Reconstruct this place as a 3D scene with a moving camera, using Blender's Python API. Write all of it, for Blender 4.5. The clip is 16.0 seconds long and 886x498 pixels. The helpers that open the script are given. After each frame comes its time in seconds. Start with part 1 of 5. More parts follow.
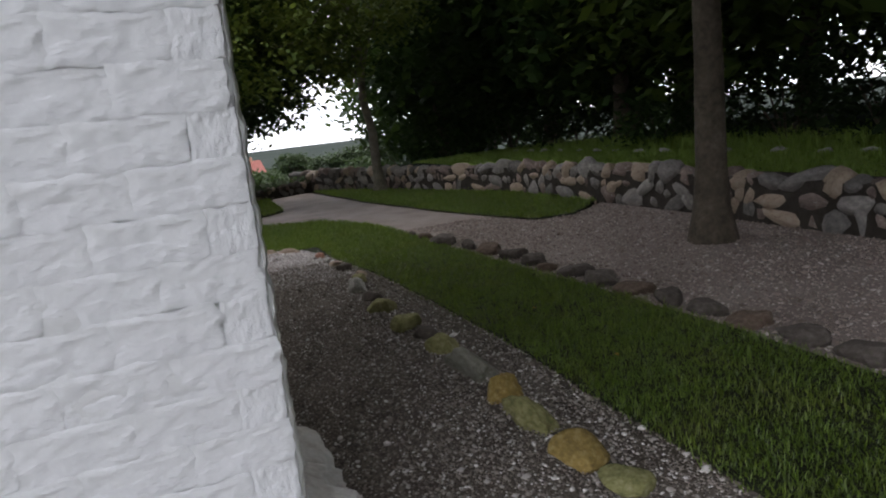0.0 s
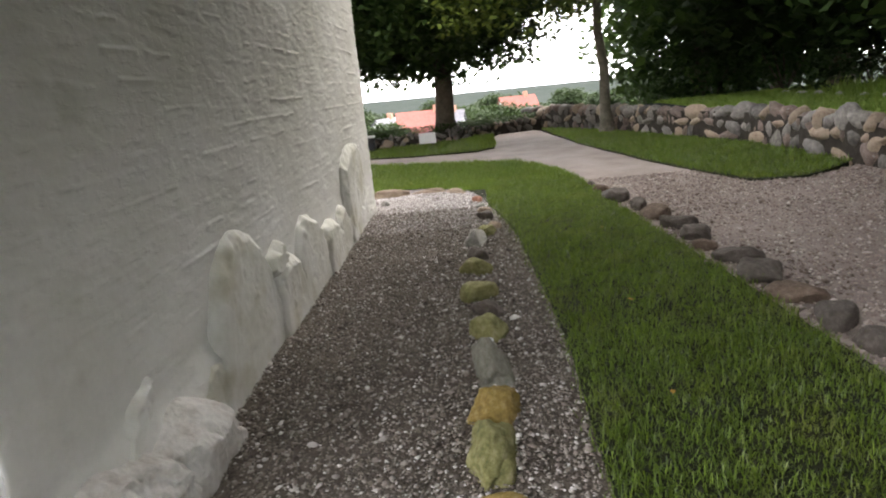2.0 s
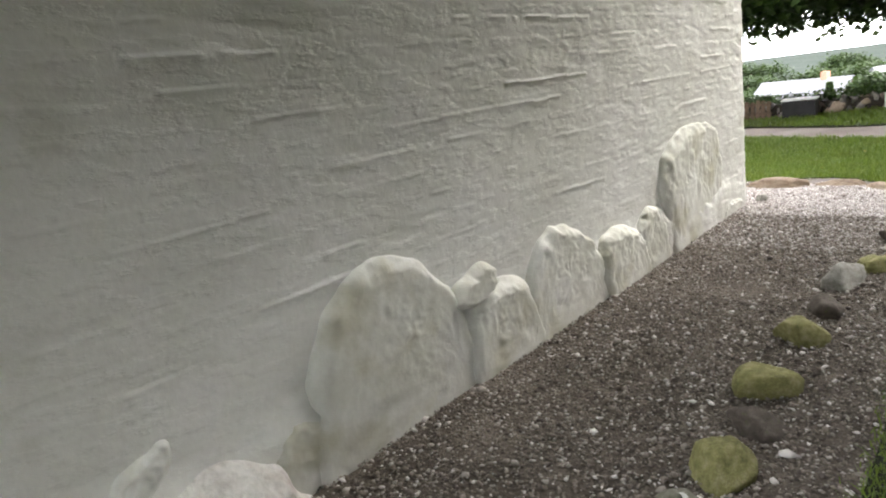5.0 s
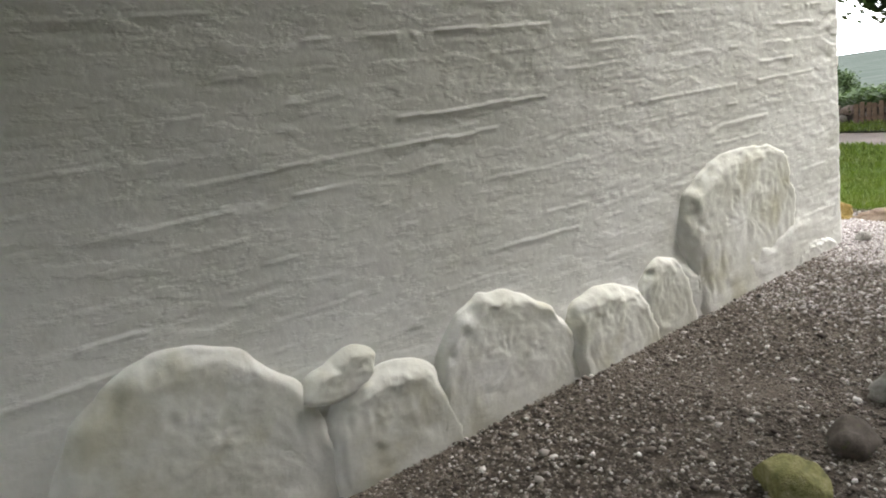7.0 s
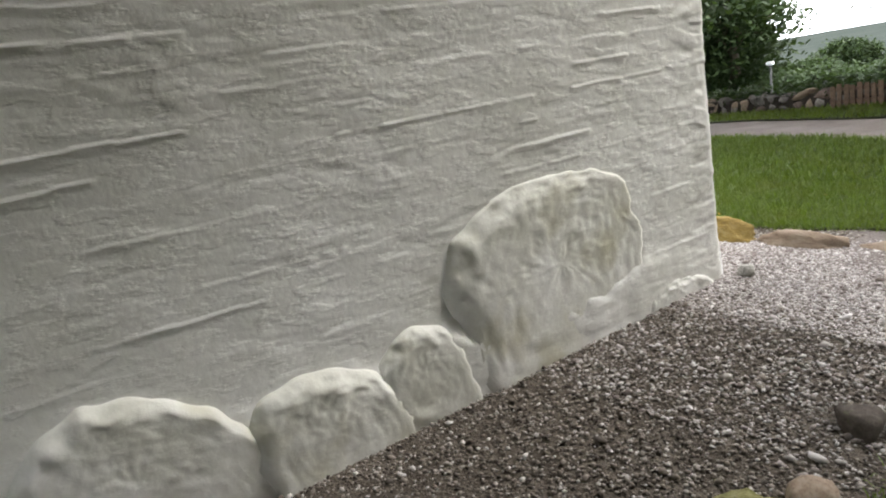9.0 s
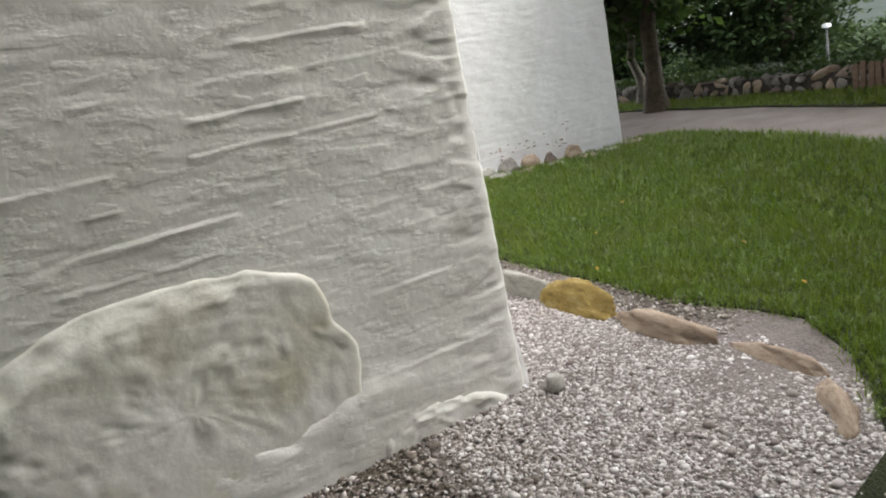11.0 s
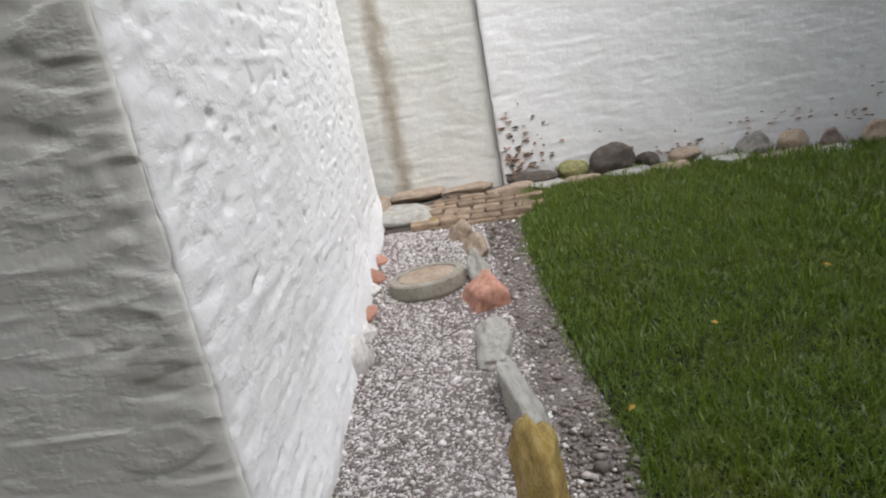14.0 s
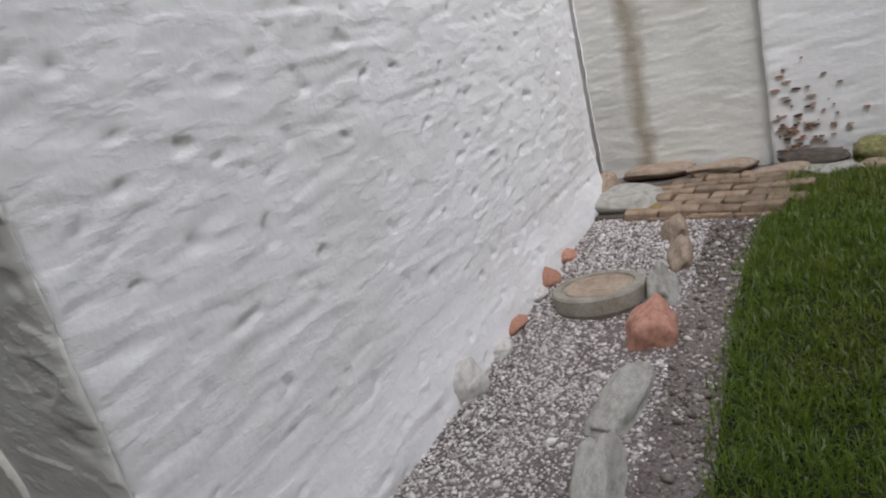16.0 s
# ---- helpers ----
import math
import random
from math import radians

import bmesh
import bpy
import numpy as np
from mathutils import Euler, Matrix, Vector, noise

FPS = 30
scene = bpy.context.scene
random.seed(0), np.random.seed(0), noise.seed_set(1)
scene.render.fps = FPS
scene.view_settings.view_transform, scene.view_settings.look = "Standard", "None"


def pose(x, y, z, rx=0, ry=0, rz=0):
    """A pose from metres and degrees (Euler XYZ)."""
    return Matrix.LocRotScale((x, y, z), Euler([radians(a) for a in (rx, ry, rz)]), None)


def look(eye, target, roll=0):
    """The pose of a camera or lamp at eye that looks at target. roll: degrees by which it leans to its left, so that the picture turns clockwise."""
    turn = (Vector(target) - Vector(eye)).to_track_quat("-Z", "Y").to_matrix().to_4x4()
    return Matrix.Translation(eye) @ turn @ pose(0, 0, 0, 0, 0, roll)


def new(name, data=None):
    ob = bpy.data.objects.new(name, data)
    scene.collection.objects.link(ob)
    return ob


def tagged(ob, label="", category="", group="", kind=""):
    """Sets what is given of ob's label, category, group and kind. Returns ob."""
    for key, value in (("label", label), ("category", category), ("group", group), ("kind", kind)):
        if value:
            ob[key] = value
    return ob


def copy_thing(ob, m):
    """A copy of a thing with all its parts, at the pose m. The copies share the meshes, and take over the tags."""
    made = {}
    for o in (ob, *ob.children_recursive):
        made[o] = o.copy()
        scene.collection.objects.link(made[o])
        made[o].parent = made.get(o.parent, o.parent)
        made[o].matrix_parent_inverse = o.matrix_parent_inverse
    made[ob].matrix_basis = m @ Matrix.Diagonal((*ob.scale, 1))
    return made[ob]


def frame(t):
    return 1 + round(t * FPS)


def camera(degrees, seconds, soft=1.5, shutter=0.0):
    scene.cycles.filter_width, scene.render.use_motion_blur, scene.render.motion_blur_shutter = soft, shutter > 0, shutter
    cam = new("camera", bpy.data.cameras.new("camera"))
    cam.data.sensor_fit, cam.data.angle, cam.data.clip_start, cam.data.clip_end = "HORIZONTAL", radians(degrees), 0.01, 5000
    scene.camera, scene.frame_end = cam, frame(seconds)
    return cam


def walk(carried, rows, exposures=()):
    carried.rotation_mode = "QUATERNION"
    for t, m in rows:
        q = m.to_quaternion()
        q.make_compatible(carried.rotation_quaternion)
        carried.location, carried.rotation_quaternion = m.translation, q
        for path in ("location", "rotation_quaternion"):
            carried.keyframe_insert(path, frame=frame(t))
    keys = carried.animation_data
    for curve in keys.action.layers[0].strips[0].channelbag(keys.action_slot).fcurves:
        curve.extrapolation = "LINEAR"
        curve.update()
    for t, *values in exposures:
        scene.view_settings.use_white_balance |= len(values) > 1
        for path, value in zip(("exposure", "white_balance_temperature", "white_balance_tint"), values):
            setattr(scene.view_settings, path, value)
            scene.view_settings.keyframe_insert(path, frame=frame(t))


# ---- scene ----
cam = camera(69.0, 16.0, soft=2.0)
PATH = [
    (0, (-0.188, 0.193, 1.475), (0.513, 2.026, 1.089), -6.6),
    (0.5, (0.209, 0.427, 1.308), (0.858, 2.272, 0.891), -6.5),
    (1, (0.577, 0.403, 1.299), (1.012, 2.307, 0.865), -6.8),
    (1.5, (0.917, 0.589, 1.278), (1.077, 2.532, 0.831), -7.1),
    (2, (1.201, 0.748, 1.317), (1.079, 2.684, 0.829), -5.5),
    (2.5, (1.448, 0.926, 1.316), (1.087, 2.829, 0.817), -4.6),
    (3, (1.625, 1.142, 1.334), (1.041, 2.985, 0.821), -3.9),
    (3.5, (1.767, 1.339, 1.349), (0.978, 3.104, 0.836), -4.2),
    (4, (1.837, 1.596, 1.331), (0.823, 3.246, 0.832), -5.8),
    (4.2, (1.85, 1.699, 1.334), (0.754, 3.296, 0.837), -6.2),
    (6.3, (2.095, 2.919, 1.335), (0.519, 4.077, 0.918), -9.4),
    (6.5, (2.131, 3.077, 1.341), (0.527, 4.194, 0.922), -9.3),
    (7, (2.133, 3.409, 1.353), (0.498, 4.48, 0.927), -8.8),
    (7.5, (2.137, 3.743, 1.376), (0.475, 4.766, 0.941), -8.7),
    (8, (2.208, 4.19, 1.346), (0.502, 5.145, 0.92), -9.2),
    (8.5, (2.264, 4.585, 1.341), (0.566, 5.54, 0.888), -9.6),
    (9, (2.229, 5.014, 1.317), (0.56, 6.011, 0.847), -10.2),
    (9.5, (2.279, 5.499, 1.326), (0.59, 6.457, 0.847), -11.3),
    (10, (2.304, 6.047, 1.311), (0.578, 6.932, 0.826), -12.7),
    (10.2, (2.286, 6.242, 1.315), (0.551, 7.107, 0.824), -12.8),
    (12.3, (1.824, 7.953, 1.318), (-0.018, 8.501, 0.766), -9.3),
    (12.5, (1.78, 8.071, 1.351), (-0.081, 8.548, 0.793), -8.8),
    (13, (1.614, 8.394, 1.34), (-0.288, 8.678, 0.79), -9.8),
    (13.5, (1.42, 8.674, 1.317), (-0.496, 8.726, 0.748), -10.4),
    (14, (1.224, 8.924, 1.32), (-0.67, 8.657, 0.735), -10.8),
    (14.5, (1.007, 9.145, 1.299), (-0.816, 8.54, 0.742), -13.1),
    (15, (0.815, 9.333, 1.29), (-0.891, 8.435, 0.757), -13.9),
    (15.5, (0.633, 9.465, 1.297), (-0.964, 8.39, 0.754), -14.1),
    (16, (0.458, 9.577, 1.306), (-1.036, 8.366, 0.757), -14.5),
]
EXPOSURES = [(0, 0.75, 6400, 14), (0.5, 1.1, 6500, 15), (1.5, 1.85, 6800, 14), (2.5, 2.5, 6800, 13), (3.5, 2.65, 6800, 12), (6.5, 2.5, 6600, 11), (9.0, 1.97, 6600, 11), (10.0, 1.78, 6600, 11),
             (12.5, 1.48, 6500, 11), (14.0, 0.93, 6300, 13), (15.0, 0.60, 6200, 15), (16.0, 0.36, 6200, 15)]
walk(cam, [(t, look(eye, target, roll)) for t, eye, target, roll in PATH], EXPOSURES)

# ---- light ----
world = bpy.data.worlds.new("overcast_sky")
scene.world = world
world.use_nodes = True
wn, wl = world.node_tree.nodes, world.node_tree.links
wn.clear()
w_coord = wn.new("ShaderNodeTexCoord")
w_lift = wn.new("ShaderNodeVectorMath")
w_lift.operation = "ADD"
w_lift.inputs[1].default_value = (0, 0, 0.12)
w_sky = wn.new("ShaderNodeTexSky")
w_sky.sky_type, w_sky.sun_disc = "NISHITA", False
w_sky.sun_elevation, w_sky.sun_rotation = radians(49), radians(36)
w_sky.dust_density, w_sky.air_density = 3.0, 1.0
w_mix = wn.new("ShaderNodeMix")
w_mix.data_type = "RGBA"
w_mix.inputs[0].default_value = 0.75
w_mix.inputs[7].default_value = (13.6, 14.0, 14.8, 1)
w_bg = wn.new("ShaderNodeBackground")
w_bg.inputs["Strength"].default_value = 0.12
w_out = wn.new("ShaderNodeOutputWorld")
wl.new(w_coord.outputs["Generated"], w_lift.inputs[0])
wl.new(w_lift.outputs[0], w_sky.inputs[0])
wl.new(w_sky.outputs[0], w_mix.inputs[6])
wl.new(w_mix.outputs[2], w_bg.inputs[0])
wl.new(w_bg.outputs[0], w_out.inputs[0])

sun = new("sun", bpy.data.lights.new("sun", "SUN"))
sun.data.energy, sun.data.angle, sun.data.color = 2.5, radians(40), (1.0, 0.97, 0.93)
sun.matrix_world = look((10, 14, 20), (0, 0, 0))


# ---- materials ----
def material(name, ramp, scale=6.0, detail=6.0, rough=0.85, bump=0.3, bump_scale=60.0, bump_dist=0.01,
             fine=0.25, random_tint=0.0, spots=None, island=False, flake=0.0):
    """A surface with colour varied at a large and a fine scale, roughness and relief."""
    m = bpy.data.materials.new(name)
    m.use_nodes = True
    n, l = m.node_tree.nodes, m.node_tree.links
    bsdf = n["Principled BSDF"]
    co = n.new("ShaderNodeTexCoord")
    big = n.new("ShaderNodeTexNoise")
    big.inputs["Scale"].default_value, big.inputs["Detail"].default_value = scale, detail
    big.inputs["Roughness"].default_value = 0.62
    l.new(co.outputs["Object"], big.inputs["Vector"])
    r = n.new("ShaderNodeValToRGB")
    while len(r.color_ramp.elements) < len(ramp):
        r.color_ramp.elements.new(0.5)
    for e, (p, c) in zip(r.color_ramp.elements, ramp):
        e.position, e.color = p, (*c, 1)
    l.new(big.outputs["Fac"], r.inputs[0])
    col = r.outputs[0]
    small = n.new("ShaderNodeTexNoise")
    small.inputs["Scale"].default_value, small.inputs["Detail"].default_value = bump_scale, 4
    l.new(co.outputs["Object"], small.inputs["Vector"])
    mul = n.new("ShaderNodeMix")
    mul.data_type, mul.blend_type = "RGBA", "MULTIPLY"
    mul.inputs[0].default_value = fine
    span = n.new("ShaderNodeMapRange")
    span.inputs[1].default_value, span.inputs[2].default_value = 0.3, 0.7
    span.inputs[3].default_value, span.inputs[4].default_value = 0.35, 1.15
    l.new(small.outputs["Fac"], span.inputs[0])
    l.new(col, mul.inputs[6])
    l.new(span.outputs[0], mul.inputs[7])
    col = mul.outputs[2]
    if spots:
        colour, s_scale, low, high = spots
        sp = n.new("ShaderNodeTexNoise")
        sp.inputs["Scale"].default_value, sp.inputs["Detail"].default_value = s_scale, 8
        l.new(co.outputs["Object"], sp.inputs["Vector"])
        sr = n.new("ShaderNodeMapRange")
        sr.inputs[1].default_value, sr.inputs[2].default_value = low, high
        l.new(sp.outputs["Fac"], sr.inputs[0])
        sm = n.new("ShaderNodeMix")
        sm.data_type = "RGBA"
        l.new(sr.outputs[0], sm.inputs[0])
        l.new(col, sm.inputs[6])
        sm.inputs[7].default_value = (*colour, 1)
        col = sm.outputs[2]
    if random_tint:
        if island:
            rnd = n.new("ShaderNodeNewGeometry").outputs["Random Per Island"]
        else:
            rnd = n.new("ShaderNodeObjectInfo").outputs["Random"]
        rr = n.new("ShaderNodeMapRange")
        rr.inputs[3].default_value, rr.inputs[4].default_value = 1 - random_tint, 1 + random_tint
        l.new(rnd, rr.inputs[0])
        rm = n.new("ShaderNodeMix")
        rm.data_type, rm.blend_type = "RGBA", "MULTIPLY"
        rm.inputs[0].default_value = 1
        l.new(col, rm.inputs[6])
        l.new(rr.outputs[0], rm.inputs[7])
        col = rm.outputs[2]
    l.new(col, bsdf.inputs["Base Color"])
    bsdf.inputs["Roughness"].default_value = rough
    bsdf.inputs["Specular IOR Level"].default_value = 0.25
    if bump:
        b = n.new("ShaderNodeBump")
        b.inputs["Strength"].default_value, b.inputs["Distance"].default_value = bump, bump_dist
        l.new(small.outputs["Fac"], b.inputs["Height"])
        l.new(b.outputs[0], bsdf.inputs["Normal"])
        if flake:
            mp, fn, fr, fb = n.new("ShaderNodeMapping"), n.new("ShaderNodeTexNoise"), n.new("ShaderNodeMapRange"), n.new("ShaderNodeBump")
            mp.inputs["Scale"].default_value = (1, 1, 2.4)
            fn.inputs["Scale"].default_value, fn.inputs["Detail"].default_value, fn.inputs["Roughness"].default_value = 6.5, 4, 0.55
            fr.interpolation_type = "SMOOTHSTEP"
            fr.inputs[1].default_value, fr.inputs[2].default_value = 0.47, 0.60
            fb.inputs["Strength"].default_value, fb.inputs["Distance"].default_value = flake, 0.006
            l.new(co.outputs["Object"], mp.inputs["Vector"])
            l.new(mp.outputs[0], fn.inputs["Vector"])
            l.new(fn.outputs["Fac"], fr.inputs[0])
            l.new(fr.outputs[0], fb.inputs["Height"])
            l.new(b.outputs[0], fb.inputs["Normal"])
            l.new(fb.outputs[0], bsdf.inputs["Normal"])
    return m


def pebble_material(name, stops):
    """Small stones, each in a colour of its own."""
    m = bpy.data.materials.new(name)
    m.use_nodes = True
    n, l = m.node_tree.nodes, m.node_tree.links
    bsdf = n["Principled BSDF"]
    geo = n.new("ShaderNodeNewGeometry")
    r = n.new("ShaderNodeValToRGB")
    while len(r.color_ramp.elements) < len(stops):
        r.color_ramp.elements.new(0.5)
    for e, (p, c) in zip(r.color_ramp.elements, stops):
        e.position, e.color = p, (*c, 1)
    l.new(geo.outputs["Random Per Island"], r.inputs[0])
    l.new(r.outputs[0], bsdf.inputs["Base Color"])
    bsdf.inputs["Roughness"].default_value = 0.8
    return m


def leaf_material(name, dark, light, through_colour, patch=None, gloss=0.3):
    m = bpy.data.materials.new(name)
    m.use_nodes = True
    n, l = m.node_tree.nodes, m.node_tree.links
    bsdf, out = n["Principled BSDF"], n["Material Output"]
    geo = n.new("ShaderNodeNewGeometry")
    mix = n.new("ShaderNodeMix")
    mix.data_type = "RGBA"
    l.new(geo.outputs["Random Per Island"], mix.inputs[0])
    mix.inputs[6].default_value, mix.inputs[7].default_value = (*dark, 1), (*light, 1)
    col = mix.outputs[2]
    if patch:
        co, pa, pr, pm = n.new("ShaderNodeTexCoord"), n.new("ShaderNodeTexNoise"), n.new("ShaderNodeMapRange"), n.new("ShaderNodeMix")
        pa.inputs["Scale"].default_value, pa.inputs["Detail"].default_value = 2.4, 5
        pr.inputs[1].default_value, pr.inputs[2].default_value, pr.inputs[4].default_value = 0.48, 0.75, 0.8
        pm.data_type, pm.inputs[7].default_value = "RGBA", (*patch, 1)
        l.new(co.outputs["Object"], pa.inputs["Vector"])
        l.new(pa.outputs["Fac"], pr.inputs[0])
        l.new(pr.outputs[0], pm.inputs[0])
        l.new(col, pm.inputs[6])
        col = pm.outputs[2]
    l.new(col, bsdf.inputs["Base Color"])
    bsdf.inputs["Roughness"].default_value = 0.42 if patch else 0.55
    bsdf.inputs["Specular IOR Level"].default_value = 0.55 if patch else gloss
    tr = n.new("ShaderNodeBsdfTranslucent")
    tr.inputs[0].default_value = (*through_colour, 1)
    add = n.new("ShaderNodeMixShader")
    add.inputs[0].default_value = 0.3
    l.new(bsdf.outputs[0], add.inputs[1])
    l.new(tr.outputs[0], add.inputs[2])
    l.new(add.outputs[0], out.inputs["Surface"])
    return m


LIMEWASH = material("limewash", [(0.25, (0.70, 0.70, 0.67)), (0.5, (0.80, 0.80, 0.79)), (0.8, (0.84, 0.84, 0.84))],
                    scale=2.2, bump=0.4, bump_scale=45, bump_dist=0.006, fine=0.06, flake=0.28)
# East wall limewash: algae tint, with the trees' shade also darkened into the base.
LIMEWASH_A = material("limewash_algae_shaded", [(0.25, (0.60, 0.60, 0.54)), (0.5, (0.74, 0.74, 0.70)), (0.8, (0.80, 0.80, 0.78))],
                      scale=1.1, bump=0.25, bump_scale=45, bump_dist=0.005, fine=0.05, flake=0.25,
                      spots=((0.46, 0.46, 0.38), 3.1, 0.60, 0.85))
# Weathering spots are real; the base is lightened to stand in for open-sky light.
LIMEWASH_T = material("limewash_weathered_lit", [(0.2, (0.72, 0.72, 0.69)), (0.5, (0.83, 0.83, 0.82)), (0.8, (0.86, 0.86, 0.86))],
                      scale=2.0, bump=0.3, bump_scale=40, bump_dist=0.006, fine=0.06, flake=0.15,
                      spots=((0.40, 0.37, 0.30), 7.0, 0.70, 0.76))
LIMEWASH_P = material("limewash_damp", [(0.25, (0.60, 0.60, 0.54)), (0.5, (0.72, 0.72, 0.67)), (0.8, (0.78, 0.78, 0.74))],
                      scale=1.5, bump=0.3, bump_scale=40, bump_dist=0.006, fine=0.06, flake=0.12)
pn, pl = LIMEWASH_P.node_tree.nodes, LIMEWASH_P.node_tree.links
p_geo, p_sep, p_noise = pn.new("ShaderNodeNewGeometry"), pn.new("ShaderNodeSeparateXYZ"), pn.new("ShaderNodeTexNoise")
p_noise.inputs["Scale"].default_value, p_noise.inputs["Detail"].default_value = 6.0, 6.0
p_add, p_map, p_mix = pn.new("ShaderNodeMath"), pn.new("ShaderNodeMapRange"), pn.new("ShaderNodeMix")
p_add.operation = "MULTIPLY_ADD"
p_add.inputs[1].default_value, p_add.inputs[2].default_value = 0.16, -0.08
p_sum, p_abs = pn.new("ShaderNodeMath"), pn.new("ShaderNodeMath")
p_off = pn.new("ShaderNodeMath")
p_off.operation, p_off.inputs[1].default_value = "SUBTRACT", 7.97
p_abs.operation = "ABSOLUTE"
pl.new(p_geo.outputs["Position"], p_sep.inputs[0])
pl.new(p_geo.outputs["Position"], p_noise.inputs["Vector"])
pl.new(p_noise.outputs["Fac"], p_add.inputs[0])
pl.new(p_sep.outputs["Y"], p_sum.inputs[0])
pl.new(p_add.outputs[0], p_sum.inputs[1])
pl.new(p_sum.outputs[0], p_off.inputs[0])
pl.new(p_off.outputs[0], p_abs.inputs[0])
pl.new(p_abs.outputs[0], p_map.inputs[0])
p_map.inputs[1].default_value, p_map.inputs[2].default_value = 0.10, 0.015
p_map.inputs[3].default_value, p_map.inputs[4].default_value = 0.0, 0.75
p_mix.data_type = "RGBA"
p_old = pn["Principled BSDF"].inputs["Base Color"].links[0].from_socket
pl.new(p_map.outputs[0], p_mix.inputs[0])
pl.new(p_old, p_mix.inputs[6])
p_mix.inputs[7].default_value = (0.30, 0.25, 0.17, 1)
pl.new(p_mix.outputs[2], pn["Principled BSDF"].inputs["Base Color"])
WASHED_STONE = material("limewashed_stone", [(0.3, (0.57, 0.57, 0.49)), (0.5, (0.69, 0.69, 0.63)), (0.7, (0.78, 0.78, 0.75))],
                        scale=2.4, bump=0.25, bump_scale=50, bump_dist=0.006, fine=0.08, flake=0.1,
                        spots=((0.40, 0.375, 0.23), 3.6, 0.52, 0.82))
PINK_STONE = material("flaking_stone", [(0.3, (0.47, 0.42, 0.38)), (0.5, (0.66, 0.64, 0.60)), (0.75, (0.77, 0.76, 0.73))],
                      scale=7.0, bump=0.7, bump_scale=45, bump_dist=0.010, fine=0.25, flake=0.4)
STONE_GREY = material("fieldstone_grey", [(0.3, (0.13, 0.12, 0.11)), (0.55, (0.24, 0.22, 0.20)), (0.8, (0.36, 0.33, 0.29))],
                      scale=6, bump=0.6, bump_scale=40, bump_dist=0.01, fine=0.4, random_tint=0.35,
                      spots=((0.42, 0.42, 0.38), 14, 0.68, 0.78))
STONE_DARK = material("dark_fieldstone", [(0.3, (0.065, 0.055, 0.045)), (0.55, (0.12, 0.10, 0.085)), (0.8, (0.20, 0.175, 0.15))],
                      scale=6, bump=0.6, bump_scale=40, bump_dist=0.01, fine=0.4, spots=((0.10, 0.11, 0.05), 8, 0.60, 0.75))
STONE_BROWN = material("brown_fieldstone", [(0.3, (0.09, 0.062, 0.045)), (0.55, (0.16, 0.115, 0.085)), (0.8, (0.24, 0.19, 0.15))],
                       scale=6, bump=0.6, bump_scale=40, bump_dist=0.01, fine=0.4, spots=((0.10, 0.11, 0.05), 8, 0.62, 0.75))
STONE_OLIVE = material("olive_grey_stone", [(0.3, (0.14, 0.135, 0.10)), (0.55, (0.23, 0.225, 0.18)), (0.8, (0.32, 0.31, 0.26))],
                       scale=6, bump=0.6, bump_scale=40, bump_dist=0.01, fine=0.4)
SOIL = material("dark_soil", [(0.3, (0.025, 0.02, 0.015)), (0.6, (0.05, 0.042, 0.033))], scale=8, bump_scale=50)
STONE_RED = material("fieldstone_red", [(0.3, (0.13, 0.10, 0.085)), (0.55, (0.23, 0.175, 0.15)), (0.8, (0.33, 0.27, 0.24))],
                     scale=6, bump=0.6, bump_scale=40, bump_dist=0.01, fine=0.4, random_tint=0.3,
                     spots=((0.40, 0.40, 0.37), 14, 0.62, 0.72))
STONE_OCHRE = material("lichen_ochre_stone", [(0.3, (0.17, 0.115, 0.045)), (0.5, (0.30, 0.21, 0.06)), (0.75, (0.42, 0.33, 0.15))],
                       scale=7, bump=0.6, bump_scale=40, bump_dist=0.01, fine=0.4)
STONE_MOSS = material("mossy_stone", [(0.3, (0.12, 0.12, 0.05)), (0.5, (0.24, 0.23, 0.09)), (0.75, (0.36, 0.34, 0.20))],
                      scale=7, bump=0.6, bump_scale=40, bump_dist=0.01, fine=0.4)
STONE_SALMON = material("salmon_granite", [(0.3, (0.34, 0.15, 0.10)), (0.5, (0.48, 0.25, 0.18)), (0.75, (0.55, 0.36, 0.28))],
                        scale=8, bump=0.5, bump_scale=50, bump_dist=0.008, fine=0.3)
STONE_PALE = material("pale_granite", [(0.3, (0.25, 0.24, 0.21)), (0.5, (0.38, 0.37, 0.33)), (0.75, (0.47, 0.46, 0.42))],
                      scale=8, bump=0.5, bump_scale=50, bump_dist=0.008, fine=0.35)
STONE_TAN = material("tan_granite", [(0.3, (0.24, 0.17, 0.12)), (0.5, (0.36, 0.28, 0.21)), (0.75, (0.45, 0.38, 0.30))],
                     scale=8, bump=0.5, bump_scale=50, bump_dist=0.008, fine=0.35)
CONCRETE = material("old_concrete", [(0.3, (0.20, 0.18, 0.14)), (0.55, (0.30, 0.28, 0.23)), (0.8, (0.38, 0.36, 0.31))],
                    scale=9, bump=0.4, bump_scale=90, bump_dist=0.004, fine=0.3)
GRAVEL_BED = material("gravel_earth", [(0.3, (0.08, 0.065, 0.05)), (0.55, (0.15, 0.125, 0.10)), (0.8, (0.22, 0.19, 0.16))],
                      scale=3, bump=0.9, bump_scale=70, bump_dist=0.02, fine=0.7)
GRAVEL_PALE = material("pale_gravel", [(0.3, (0.15, 0.125, 0.115)), (0.55, (0.22, 0.19, 0.175)), (0.8, (0.30, 0.27, 0.25))],
                       scale=3, bump=0.9, bump_scale=80, bump_dist=0.015, fine=0.7)
